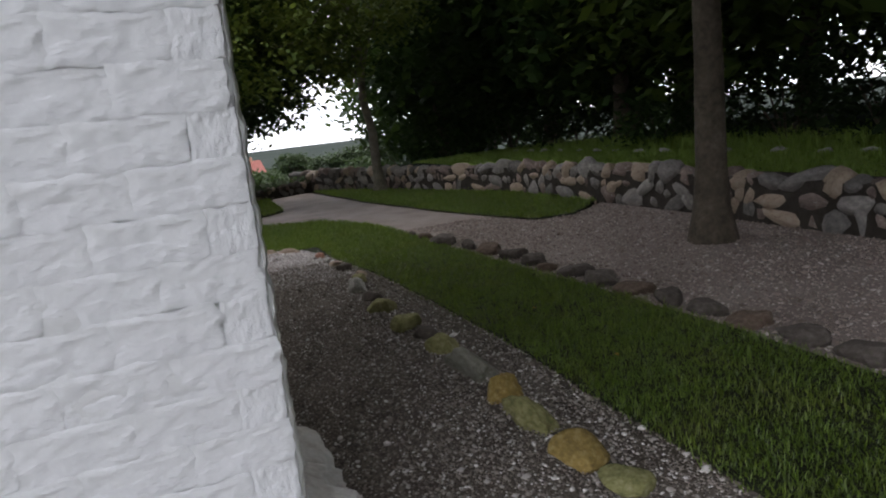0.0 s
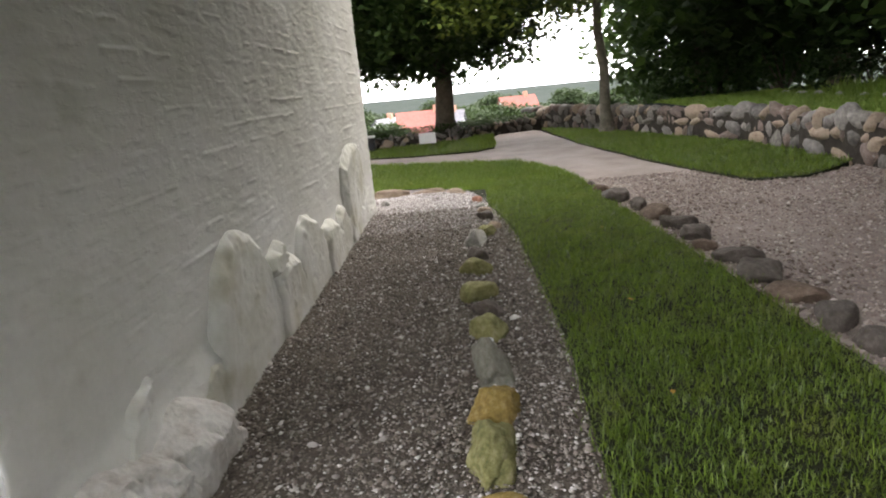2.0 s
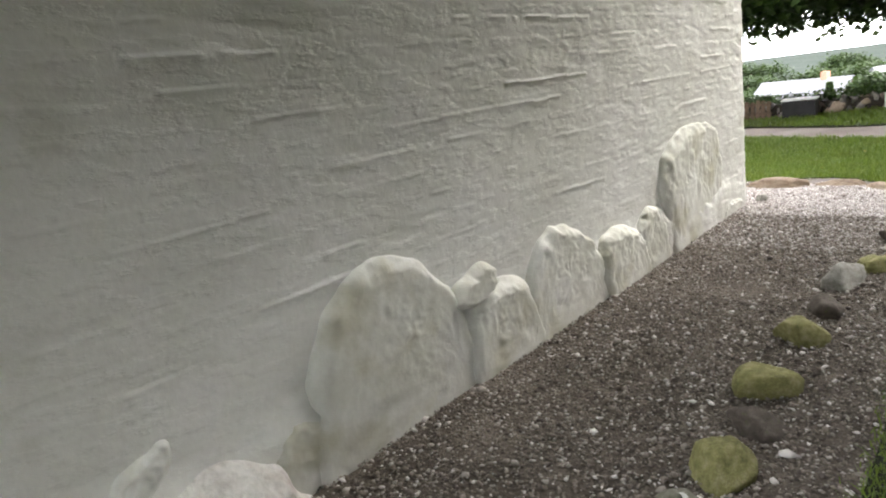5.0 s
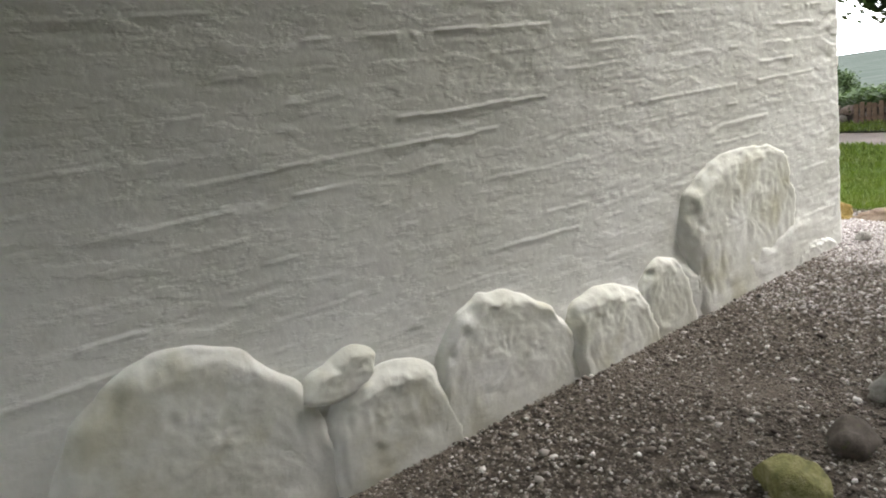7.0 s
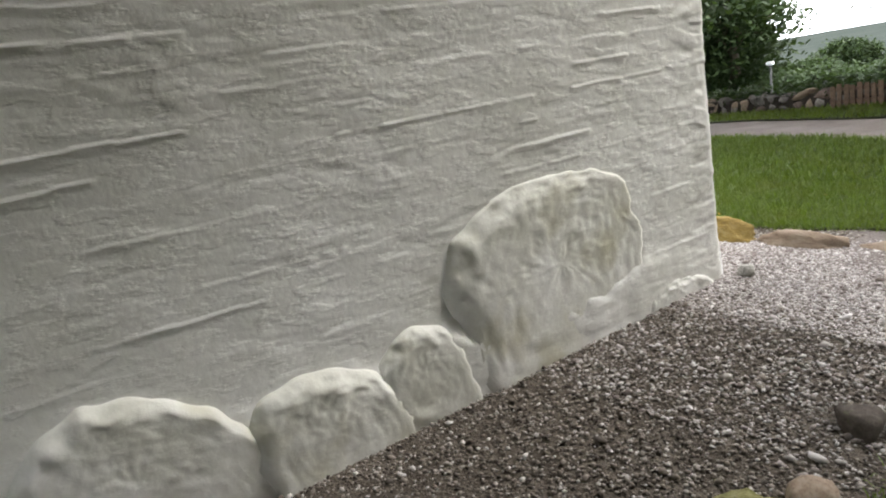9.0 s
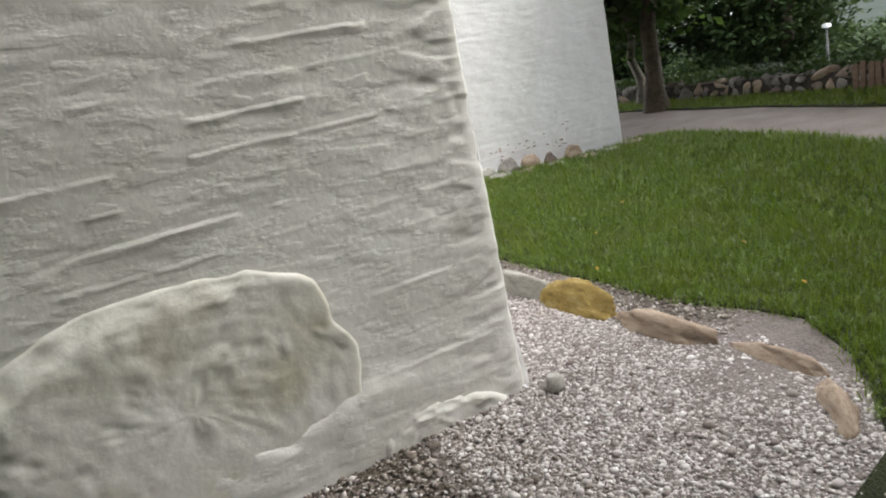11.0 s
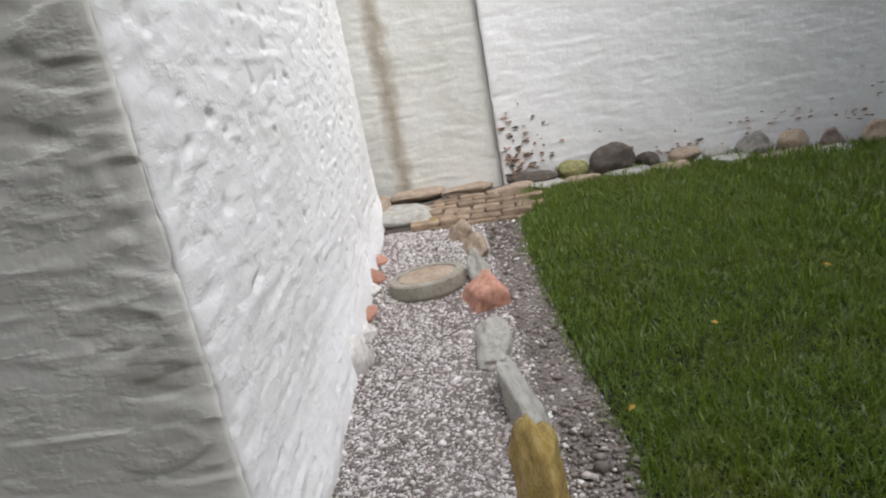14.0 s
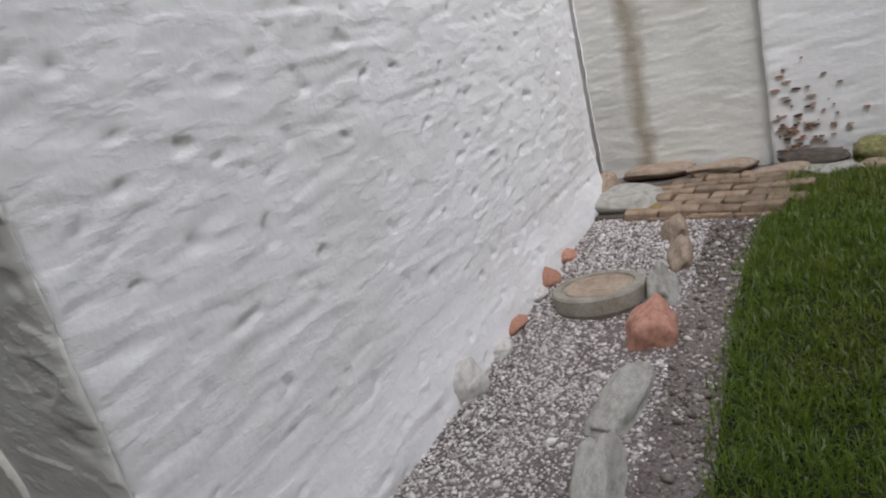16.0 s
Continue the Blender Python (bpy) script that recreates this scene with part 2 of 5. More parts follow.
GRAVEL_COURT = material("pinkish_gravel", [(0.3, (0.221, 0.178, 0.157)), (0.55, (0.306, 0.255, 0.225)), (0.8, (0.383, 0.323, 0.289))],
                        scale=1.5, bump=0.5, bump_scale=55, bump_dist=0.012, fine=0.35)
TURF = material("turf", [(0.3, (0.014, 0.018, 0.006)), (0.55, (0.024, 0.030, 0.009)), (0.8, (0.045, 0.042, 0.016))],
                scale=2.0, bump=0.8, bump_scale=90, bump_dist=0.02, fine=0.5)
# Distance haze is mixed into this grey-green base colour.
FIELD = material("far_field_hazed", [(0.3, (0.028, 0.036, 0.031)), (0.55, (0.040, 0.047, 0.042)), (0.8, (0.055, 0.060, 0.054))],
                 scale=0.05, bump=0.3, bump_scale=3, bump_dist=0.1, fine=0.3)
FIELD.node_tree.nodes["Principled BSDF"].inputs["Specular IOR Level"].default_value = 0.0
BARK = material("bark", [(0.3, (0.06, 0.048, 0.035)), (0.55, (0.11, 0.09, 0.065)), (0.8, (0.16, 0.14, 0.11))],
                scale=5, bump=0.9, bump_scale=22, bump_dist=0.03, fine=0.5)
BARK_PALE = material("pale_bark", [(0.3, (0.12, 0.11, 0.08)), (0.55, (0.22, 0.20, 0.16)), (0.8, (0.30, 0.28, 0.23))],
                     scale=5, bump=0.7, bump_scale=22, bump_dist=0.02, fine=0.5)
TILE_ROOF = material("red_tiles", [(0.3, (0.21, 0.075, 0.06)), (0.6, (0.27, 0.10, 0.08))], scale=3, bump_scale=8)
SLATE_ROOF = material("grey_roof", [(0.3, (0.10, 0.10, 0.11)), (0.6, (0.17, 0.17, 0.18))], scale=3, bump_scale=8)
PAINT = material("white_paint", [(0.3, (0.74, 0.74, 0.73)), (0.6, (0.80, 0.80, 0.79))], scale=2, bump=0.1, bump_scale=30, fine=0.05)
BLACK = material("black_plastic", [(0.3, (0.015, 0.015, 0.017)), (0.6, (0.03, 0.03, 0.032))], scale=5, rough=0.5, bump=0.1)
GLASS_DARK = material("dark_pane", [(0.3, (0.03, 0.035, 0.04)), (0.6, (0.06, 0.07, 0.08))], scale=5, rough=0.2, bump=0.0)
OLD_WOOD = material("weathered_wood", [(0.3, (0.10, 0.07, 0.05)), (0.6, (0.20, 0.14, 0.10))], scale=9, bump=0.5, bump_scale=30, fine=0.4)
STEEL = material("grey_steel", [(0.3, (0.08, 0.08, 0.08)), (0.6, (0.13, 0.13, 0.13))], scale=9, rough=0.5, bump=0.05)
BRICK_PAVE = material("paving_brick", [(0.3, (0.17, 0.12, 0.08)), (0.55, (0.27, 0.20, 0.14)), (0.8, (0.36, 0.28, 0.20))],
                      scale=9, bump=0.6, bump_scale=45, bump_dist=0.008, fine=0.4, random_tint=0.25)
BRICK_RED = material("bare_brick", [(0.3, (0.36, 0.17, 0.11)), (0.6, (0.50, 0.27, 0.19))], scale=14, bump=0.6, bump_scale=60, fine=0.4)
PEBBLES = pebble_material("pebbles_mixed", [(0.0, (0.08, 0.066, 0.055)), (0.32, (0.18, 0.15, 0.125)), (0.66, (0.27, 0.235, 0.20)),
                                            (0.90, (0.42, 0.385, 0.35)), (1.0, (0.78, 0.75, 0.72))])
PEBBLES_PALE = pebble_material("pebbles_pale", [(0.0, (0.17, 0.135, 0.12)), (0.22, (0.34, 0.30, 0.28)), (0.55, (0.54, 0.50, 0.48)),
                                                (0.85, (0.62, 0.59, 0.57)), (1.0, (0.80, 0.78, 0.76))])
PEBBLES_PINK = pebble_material("pebbles_pinkish", [(0.0, (0.15, 0.115, 0.095)), (0.4, (0.28, 0.22, 0.19)), (0.8, (0.39, 0.315, 0.27)),
                                                   (1.0, (0.60, 0.53, 0.48))])
GRASS = leaf_material("grass_blades", (0.032, 0.060, 0.007), (0.14, 0.21, 0.024), (0.24, 0.36, 0.025), (0.13, 0.14, 0.026))
# Bank grass: colour raised so it looks lit although the trees shade it.
GRASS_LONG_LIT = leaf_material("long_grass_lit", (0.09, 0.15, 0.025), (0.24, 0.33, 0.07), (0.26, 0.38, 0.05))
LEAF = leaf_material("leaves_dark", (0.018, 0.038, 0.010), (0.055, 0.095, 0.022), (0.07, 0.12, 0.02))
LEAF_LIGHT = leaf_material("leaves_light", (0.06, 0.10, 0.02), (0.15, 0.19, 0.04), (0.20, 0.26, 0.04))
LEAF_WOOD = leaf_material("leaves_wood", (0.014, 0.030, 0.010), (0.050, 0.085, 0.024), (0.06, 0.10, 0.02), gloss=0.12)
LEAF_FAR = leaf_material("leaves_far", (0.016, 0.028, 0.012), (0.036, 0.055, 0.022), (0.03, 0.05, 0.012), gloss=0.05)
LEAF_EDGE = leaf_material("leaves_wood_edge", (0.035, 0.060, 0.014), (0.11, 0.16, 0.035), (0.14, 0.20, 0.03))
LEAF_DRY = leaf_material("fallen_leaf", (0.35, 0.14, 0.02), (0.55, 0.38, 0.05), (0.3, 0.15, 0.02))


# ---- helpers for meshes ----
def smooth_step(a, b, x):
    """From 0 at a to 1 at b; b may lie under a."""
    t = min(1.0, max(0.0, (x - a) / (b - a)))
    return t * t * (3 - 2 * t)


def rise(x, y):
    """The ground's height: level, rising a little towards the inner corner."""
    return 0.16 * smooth_step(0.2, 3.7, -x) * (1 - smooth_step(9.2, 12.5, y))


def nz(x, y, z, s):
    return noise.noise(Vector((x * s, y * s, z * s)))


def mesh_object(name, verts, faces, mat, smooth=True):
    me = bpy.data.meshes.new(name)
    me.from_pydata(verts, [], faces)
    me.materials.append(mat)
    if smooth:
        me.shade_smooth()
    me.update()
    return new(name, me)


def part(name, bm, mat, parent=None, label="", smooth=False):
    me = bpy.data.meshes.new(name)
    bm.to_mesh(me)
    bm.free()
    me.materials.append(mat)
    if smooth:
        me.shade_smooth()
    ob = new(name, me)
    if parent:
        ob.parent = parent
    return tagged(ob, label)


def empty(name, m, label, category, group="", kind=""):
    ob = new(name)
    ob.matrix_world = m
    return tagged(ob, label, category, group, kind)


def box(bm, x0, y0, z0, x1, y1, z1, bevel=0.0):
    got = bmesh.ops.create_cube(bm, size=1)
    for v in got["verts"]:
        v.co = Vector(((x0 + x1) / 2 + v.co.x * (x1 - x0), (y0 + y1) / 2 + v.co.y * (y1 - y0), (z0 + z1) / 2 + v.co.z * (z1 - z0)))
    if bevel:
        es = list({e for v in got["verts"] for e in v.link_edges})
        bmesh.ops.bevel(bm, geom=es, offset=bevel, segments=2, affect="EDGES")


def tube(bm, pts, radii, sides=10):
    """A tapered tube along points, closed at both ends."""
    rings = []
    whole = Vector(pts[-1]) - Vector(pts[0])
    steep = abs(whole.z) > 0.8 * whole.length
    for i, p in enumerate(pts):
        p = Vector(p)
        a = (Vector(pts[min(i + 1, len(pts) - 1)]) - Vector(pts[max(i - 1, 0)])).normalized()
        ref = Vector((0, 1, 0)) if steep else Vector((0, 0, 1))
        ex = ref.cross(a).normalized()
        ey = a.cross(ex)
        rings.append([bm.verts.new(p + (ex * math.cos(k * math.tau / sides) + ey * math.sin(k * math.tau / sides)) * radii[i])
                      for k in range(sides)])
    for r0, r1 in zip(rings, rings[1:]):
        for k in range(sides):
            bm.faces.new((r0[k], r0[(k + 1) % sides], r1[(k + 1) % sides], r1[k]))
    bm.faces.new(rings[0][::-1])
    bm.faces.new(rings[-1])


def region(name, outline, mat, lift, side, label, step=0.4, height=rise, kind="structure"):
    """A piece of ground: an outline cut into small faces, laid on the ground's height, with an edge of its own."""
    bm = bmesh.new()
    vs = [bm.verts.new((x, y, 0)) for x, y in outline]
    bm.faces.new(vs)
    xs, ys = [p[0] for p in outline], [p[1] for p in outline]
    for axis, lo, hi in ((0, min(xs), max(xs)), (1, min(ys), max(ys))):
        k = lo + step
        while k < hi:
            co, no = Vector((k if axis == 0 else 0, k if axis == 1 else 0, 0)), Vector((1 - axis, axis, 0))
            bmesh.ops.bisect_plane(bm, geom=bm.verts[:] + bm.edges[:] + bm.faces[:], plane_co=co, plane_no=no)
            k += step
    bmesh.ops.triangulate(bm, faces=[f for f in bm.faces if len(f.verts) > 4])
    for f in bm.faces:
        if f.normal.z < 0:
            f.normal_flip()
    rim = [e for e in bm.edges if e.is_boundary]
    got = bmesh.ops.extrude_edge_only(bm, edges=rim)
    low = [g for g in got["geom"] if isinstance(g, bmesh.types.BMVert)]
    lowset = set(low)
    for v in bm.verts:
        z = height(v.co.x, v.co.y) + lift
        v.co.z = z - side if v in lowset else z + 0.012 * nz(v.co.x, v.co.y, 0, 1.3)
    bmesh.ops.recalc_face_normals(bm, faces=bm.faces[:])
    ob = part(name, bm, mat)
    return tagged(ob, label, "ground", kind=kind)


def inside(px, py, outline):
    """Which of the points lie within the outline (arrays)."""
    hit = np.zeros(len(px), bool)
    n = len(outline)
    for i in range(n):
        (x0, y0), (x1, y1) = outline[i], outline[(i + 1) % n]
        if y0 == y1:
            continue
        cross = (y0 > py) != (y1 > py)
        hit ^= cross & (px < (x1 - x0) * (py - y0) / (y1 - y0) + x0)
    return hit


RISE = np.vectorize(rise)


def scatter(outline, per_m2, rng, bounds=None, soft=0.0):
    xs, ys = [p[0] for p in outline], [p[1] for p in outline]
    x0, y0, x1, y1 = bounds or (min(xs), min(ys), max(xs), max(ys))
    n = int(per_m2 * (x1 - x0) * (y1 - y0))
    px, py = rng.uniform(x0, x1, n), rng.uniform(y0, y1, n)
    ok = inside(px + rng.normal(0, soft, n), py + rng.normal(0, soft, n), outline) if soft else inside(px, py, outline)
    return px[ok], py[ok]


def many(name, base_v, base_f, px, py, pz, size, turn, mat, rng, squash=(1, 1, 1), tilt=0.4, smooth=False):
    """Copies of one small shape, joined: each scaled, turned and tilted."""
    base_v = np.asarray(base_v, float)
    n, k = len(px), len(base_v)
    v = np.repeat(base_v[None], n, 0) * rng.uniform(0.75, 1.25, (n, k, 1)) * np.asarray(squash)
    v = v * size[:, None, None]
    ax, ay = rng.uniform(-tilt, tilt, n), rng.uniform(-tilt, tilt, n)
    v[..., 2] += v[..., 0] * ax[:, None] + v[..., 1] * ay[:, None]
    c, s = np.cos(turn)[:, None], np.sin(turn)[:, None]
    x, y = v[..., 0] * c - v[..., 1] * s, v[..., 0] * s + v[..., 1] * c
    out = np.stack((x + px[:, None], y + py[:, None], v[..., 2] + pz[:, None]), -1).reshape(-1, 3)
    f = (np.asarray(base_f)[None] + (np.arange(n) * k)[:, None, None]).reshape(-1, len(base_f[0]))
    me = bpy.data.meshes.new(name)
    me.vertices.add(len(out))
    me.vertices.foreach_set("co", out.ravel())
    w = f.shape[1]
    me.loops.add(f.size)
    me.loops.foreach_set("vertex_index", f.ravel().astype(np.int32))
    me.polygons.add(len(f))
    me.polygons.foreach_set("loop_start", (np.arange(len(f)) * w).astype(np.int32))
    me.materials.append(mat)
    me.update(calc_edges=True)
    me.validate()
    if smooth:
        me.shade_smooth()
    return new(name, me)


# ---- plan ----
A0, A1 = (0.0, 2.08), (0.0, 8.19)
B1 = (-3.45, 7.86)
T0, T1 = (-3.95, 8.77), (-4.27, 12.68)
BED = [(-6, -3), (-6, 2.2), (-0.2, 2.2), (-0.2, 7.9), (-3.6, 7.6), (-4.3, 7.3), (-4.2, 8.95), (-3.5, 8.90), (-2.3, 8.92), (-1.36, 9.03), (-0.6, 9.15),
       (-0.1, 9.17), (0.2, 9.28), (0.45, 9.32), (0.75, 9.15), (0.95, 8.95), (1.14, 8.70), (1.25, 8.2), (1.37, 7.4), (1.47, 6.7), (1.52, 6.1), (1.55, 5.2), (1.58, 4.4),
       (1.59, 3.65), (1.56, 2.9), (1.55, -3)]
LAWN = [(1.55, -3), (1.56, 2.9), (1.59, 3.65), (1.58, 4.4), (1.55, 5.2), (1.52, 6.1), (1.47, 6.7), (1.37, 7.4), (1.25, 8.2), (1.14, 8.70), (0.95, 8.95), (0.75, 9.15),
        (0.45, 9.32), (0.2, 9.28), (-0.1, 9.17), (-0.6, 9.15), (-1.36, 9.03), (-2.3, 8.92), (-3.0, 8.90), (-3.62, 8.93), (-3.85, 9.25), (-4.05, 11.5), (-4.15, 12.85),
        (-3.9, 13.15), (-2.4, 13.0), (-1.1, 12.6), (0.7, 11.9), (1.9, 11.25), (2.35, 10.1), (2.52, 9.0), (2.55, 8.2), (2.58, 7.0), (2.66, 6.0), (2.72, 5.0), (2.76, 4.2),
        (2.80, 3.3), (2.8, 1.0), (2.7, -3)]
COURT = [(2.6, -6), (2.4, 7), (2.2, 10), (1.7, 11), (0.7, 11.7), (-1.1, 12.4), (-2.4, 12.8), (-3.9, 12.95), (-4.6, 12.3), (-14, 12.0), (-14, 15.3), (-6, 15.0), (-3.8, 14.75), (-1.7, 14.25),
         (0.0, 13.55), (1.24, 13.6), (1.6, 14.0), (1.7, 16.8), (1.85, 17.4), (2.75, 17.75), (2.9, 17.3), (3.25, 13.0), (3.7, 10.1), (4.0, 8.65), (4.2, 7.95), (4.76, 7.85),
         (5.9, 8.6), (5.9, -6)]
LAWN_FAR = [(1.7, 17.3), (1.62, 14.0), (1.24, 13.6), (0.0, 13.55), (-1.7, 14.25), (-3.8, 14.75), (-6, 15.0), (-14, 15.3), (-14, 17), (-4, 16.6), (0, 17.0)]
PATCH = [(2.95, 17.6), (3.25, 13.0), (3.7, 10.1), (4.0, 8.65), (4.2, 7.95), (4.76, 7.85), (5.3, 8.3), (5.75, 8.7), (5.65, 11.1), (4.95, 13.5), (4.4, 15.3), (3.6, 17.2)]
WALL_LINE = [(5.45, -6), (5.5, 4.3), (5.6, 6.0), (5.66, 7.7), (5.62, 8.7), (5.50, 11.1), (4.80, 13.5), (4.22, 15.3), (3.35, 17.2), (2.95, 18.2)]
EDGE_LINE = [(3.0, 18.0), (1.65, 17.45), (0.83, 16.35), (-0.86, 15.75), (-2.2, 15.55), (-3.4, 15.6), (-4.8, 15.7), (-8.0, 15.9), (-14, 16.2)]


def along(line, s):
    """The point at s metres along a line, and its direction."""
    for (x0, y0), (x1, y1) in zip(line, line[1:]):
        d = math.hypot(x1 - x0, y1 - y0)
        if s <= d or (x1, y1) == line[-1]:
            return x0 + (x1 - x0) * s / d, y0 + (y1 - y0) * s / d, (x1 - x0) / d, (y1 - y0) / d
        s -= d


def wall_x(y):
    for (x0, y0), (x1, y1) in zip(WALL_LINE, WALL_LINE[1:]):
        if y <= y1:
            return x0 + (x1 - x0) * (y - y0) / (y1 - y0)
    return WALL_LINE[-1][0]


# ---- ground ----
def terrain(x, y):
    z = -0.07
    out = max(0.0, y - 17.2)
    z -= 0.125 * min(out, 60) + 0.012 * max(0.0, out - 60)
    z -= 0.03 * max(0.0, -x - 16) * (1 if x > -120 else 0) + (3.1 if x <= -120 else 0)
    if y < 19:
        b = smooth_step(0.1, 0.45, x - wall_x(y) - 0.05) * (1 - smooth_step(16.5, 19, y))
        z += b * (0.53 + 0.006 * min(8.0, max(0.0, x - 6)))
    far = math.hypot(x, y)
    if far > 250:
        z += 9 * smooth_step(250, 1400, far) * (0.7 + 0.5 * nz(x, y, 0, 0.0016))
    return z


def axis(lo, hi, near):
    a = [near]
    while a[-1] < hi:
        a.append(a[-1] + max(0.4, 0.09 * abs(a[-1] - 8) - 0.6))
    b = [near]
    while b[-1] > lo:
        b.append(b[-1] - max(0.4, 0.09 * abs(b[-1] - 8) - 0.6))
    return sorted(set(b + a))


gx, gy = axis(-2600, 2600, 5.0), axis(-2600, 2600, 9.0)
gv = [(x, y, terrain(x, y)) for y in gy for x in gx]
gf = [(j * len(gx) + i, j * len(gx) + i + 1, (j + 1) * len(gx) + i + 1, (j + 1) * len(gx) + i) for j in range(len(gy) - 1) for i in range(len(gx) - 1)]
ground = mesh_object("ground", gv, gf, FIELD)
tagged(ground, "green ground that falls away to fields and low hills", "ground", kind="structure")
region("gravel_bed", BED, GRAVEL_BED, 0.0, 0.1, "earthy grey gravel bed along the whitewashed wall")
BED_NORTH = [(1.24, 8.15), (0.9, 7.75), (0.4, 7.6), (-0.2, 7.7), (-3.6, 7.4), (-4.2, 7.3), (-4.2, 8.93)] + [p for p in BED if p[1] > 8.6 and -4.1 < p[0] < 1.2] + [(1.20, 8.45)]
region("gravel_bed_north", BED_NORTH, GRAVEL_PALE, 0.005, 0.05, "pale chippings along the white wall")
region("lawn", LAWN, TURF, 0.014, 0.12, "mown green lawn between gravel bed and path")
region("gravel_path", COURT, GRAVEL_COURT, -0.005, 0.1, "pale pinkish gravel path and court")
region("lawn_far", LAWN_FAR, TURF, 0.012, 0.12, "mown lawn strip before the low boundary wall")
region("lawn_patch", PATCH, TURF, 0.012, 0.12, "tongue of mown lawn along the fieldstone wall")


# ---- church walls ----
def brick_relief(u, z, course, length, depth, wash):
    """Relief of limewashed brickwork: joints half filled, bricks uneven."""
    z += 0.012 * nz(u, z, 3, 1.9) + 0.004 * nz(u, z, 3, 8.0)
    row = math.floor(z / course)
    fz = z / course - row
    shift = (row * 0.5 + 0.13 * noise.cell(Vector((row, 3.3, 0)))) * length
    colm = math.floor((u + shift) / length)
    fu = (u + shift) / length - colm
    r2 = noise.cell(Vector((colm + 0.5, row + 0.5, 7.5)))
    ez, eu = min(fz, 1 - fz) * course, min(fu, 1 - fu) * length
    joint = max(1 - ez / 0.012, 0.25 * (1 - eu / 0.014), 0.0)
    seen = smooth_step(-0.15, 0.45, nz(u, z, 0, 1.7) + 0.35 * r2)
    strip = noise.noise(Vector((u * 2.3, row * 7.3, 2.0))) + 0.5 * noise.noise(Vector((u * 7.0, row * 3.1, 6.0)))
    weight = 0.25 + 0.75 * smooth_step(0.0, 0.4, nz(u, row * 0.37, 12, 1.6))
    lip = max(0.0, 1 - (1 - fz) * course / 0.075) ** 1.3 * smooth_step(-0.05, 0.35, strip) * weight
    return depth * (0.5 * (fz - 0.5) * nz(u, row * 0.7, 15, 2.0) - joint * seen * (1 - wash) + lip)


def ledge_relief(u, z, course, depth):
    """Thick limewash on brick courses: thin broken ledges, each course standing proud at its top edge and sinking back below."""
    z += 0.014 * nz(u, z, 3, 1.2) + 0.006 * nz(u, z, 3, 5.0)
    row = math.floor(z / course)
    down = (1 - (z / course - row)) * course            # below the top edge of the course
    run = noise.noise(Vector((u * 2.1, row * 7.3, 2.0))) + 0.6 * noise.noise(Vector((u * 6.5, row * 3.1, 6.0))) + 0.3 * noise.noise(Vector((u * 21, row * 2.1, 8.0)))
    size = 0.25 + 0.95 * smooth_step(-0.25, 0.5, noise.noise(Vector((u * 1.7, row * 5.7, 9.0))))
    wide = 0.014 + 0.05 * abs(noise.noise(Vector((u * 4.0, row * 2.9, 14.0))))
    lip = max(0.0, 1 - down / wide) * smooth_step(-0.04, 0.12, run) * size
    return depth * lip


def lumps(u, z, big, small):
    return (big * nz(u, z, 4, 2.1) + 0.7 * big * nz(u, z * 1.6, 8, 4.0) + 1.6 * small * nz(u * 0.6, z * 1.7, 1, 10.0) + 1.2 * small * nz(u * 0.6, z * 1.5, 2, 22.0)
            + 0.7 * small * nz(u * 0.7, z, 6, 40.0))


def pits(u, z, deep):
    """Small dents and flaked edges in thick limewash, longer than high."""
    return (-deep * smooth_step(0.28, 0.5, noise.noise(Vector((u * 3.2, z * 12.0, 31.0)))) - 0.7 * deep * smooth_step(0.3, 0.5, noise.noise(Vector((u * 6.0, z * 22.0, 41.0))))
            + 0.6 * deep * smooth_step(0.3, 0.45, noise.noise(Vector((u * 3.6, z * 18.0, 51.0)))))


def relief_a(u, z):
    edge = max(smooth_step(5.65, 6.05, u), smooth_step(0.55, 0.1, u))
    foot = smooth_step(0.36, 0.22, z + 0.12 * nz(u, z, 2, 3.0) + 0.03 * nz(u, z, 2, 11.0)) * smooth_step(0.1, 0.4, u) * smooth_step(6.0, 5.2, u)
    worn = smooth_step(0.05, 0.25, nz(u, z * 2.2, 17, 6.0)) * edge
    return (ledge_relief(u, z, 0.103, 0.0060) * (1 - 0.5 * edge) * (1 - 0.8 * foot) * (0.45 + 0.55 * smooth_step(0.3, 0.8, z)) + lumps(u, z, 0.0045, 0.0009) + pits(u, z, 0.0019)
            + (0.036 + 0.008 * nz(u, z, 7, 4.0) + 0.005 * nz(u, z, 7, 10.0)) * foot - 0.005 * worn + 0.003 * edge * nz(u, z * 2, 5, 14))


def relief_b(u, z):
    return brick_relief(u, z, 0.11, 0.28, 0.004, 0.85) + lumps(u, z, 0.006, 0.0017) + pits(u + 20, z, 0.0030) - 0.010 * smooth_step(0.46, 0.58, nz(u, z, 6, 17)) + 0.03 * smooth_step(0.35, 0.0, z - 0.12 * u / 3.4)


def relief_t(u, z):
    return brick_relief(u, z, 0.105, 0.27, 0.003, 0.7) + lumps(u, z, 0.005, 0.0014) + pits(u + 40, z, 0.003)


def relief_w(u, z):
    return -0.001 + lumps(u, z, 0.005, 0.003) + pits(u + 60, z, 0.004)


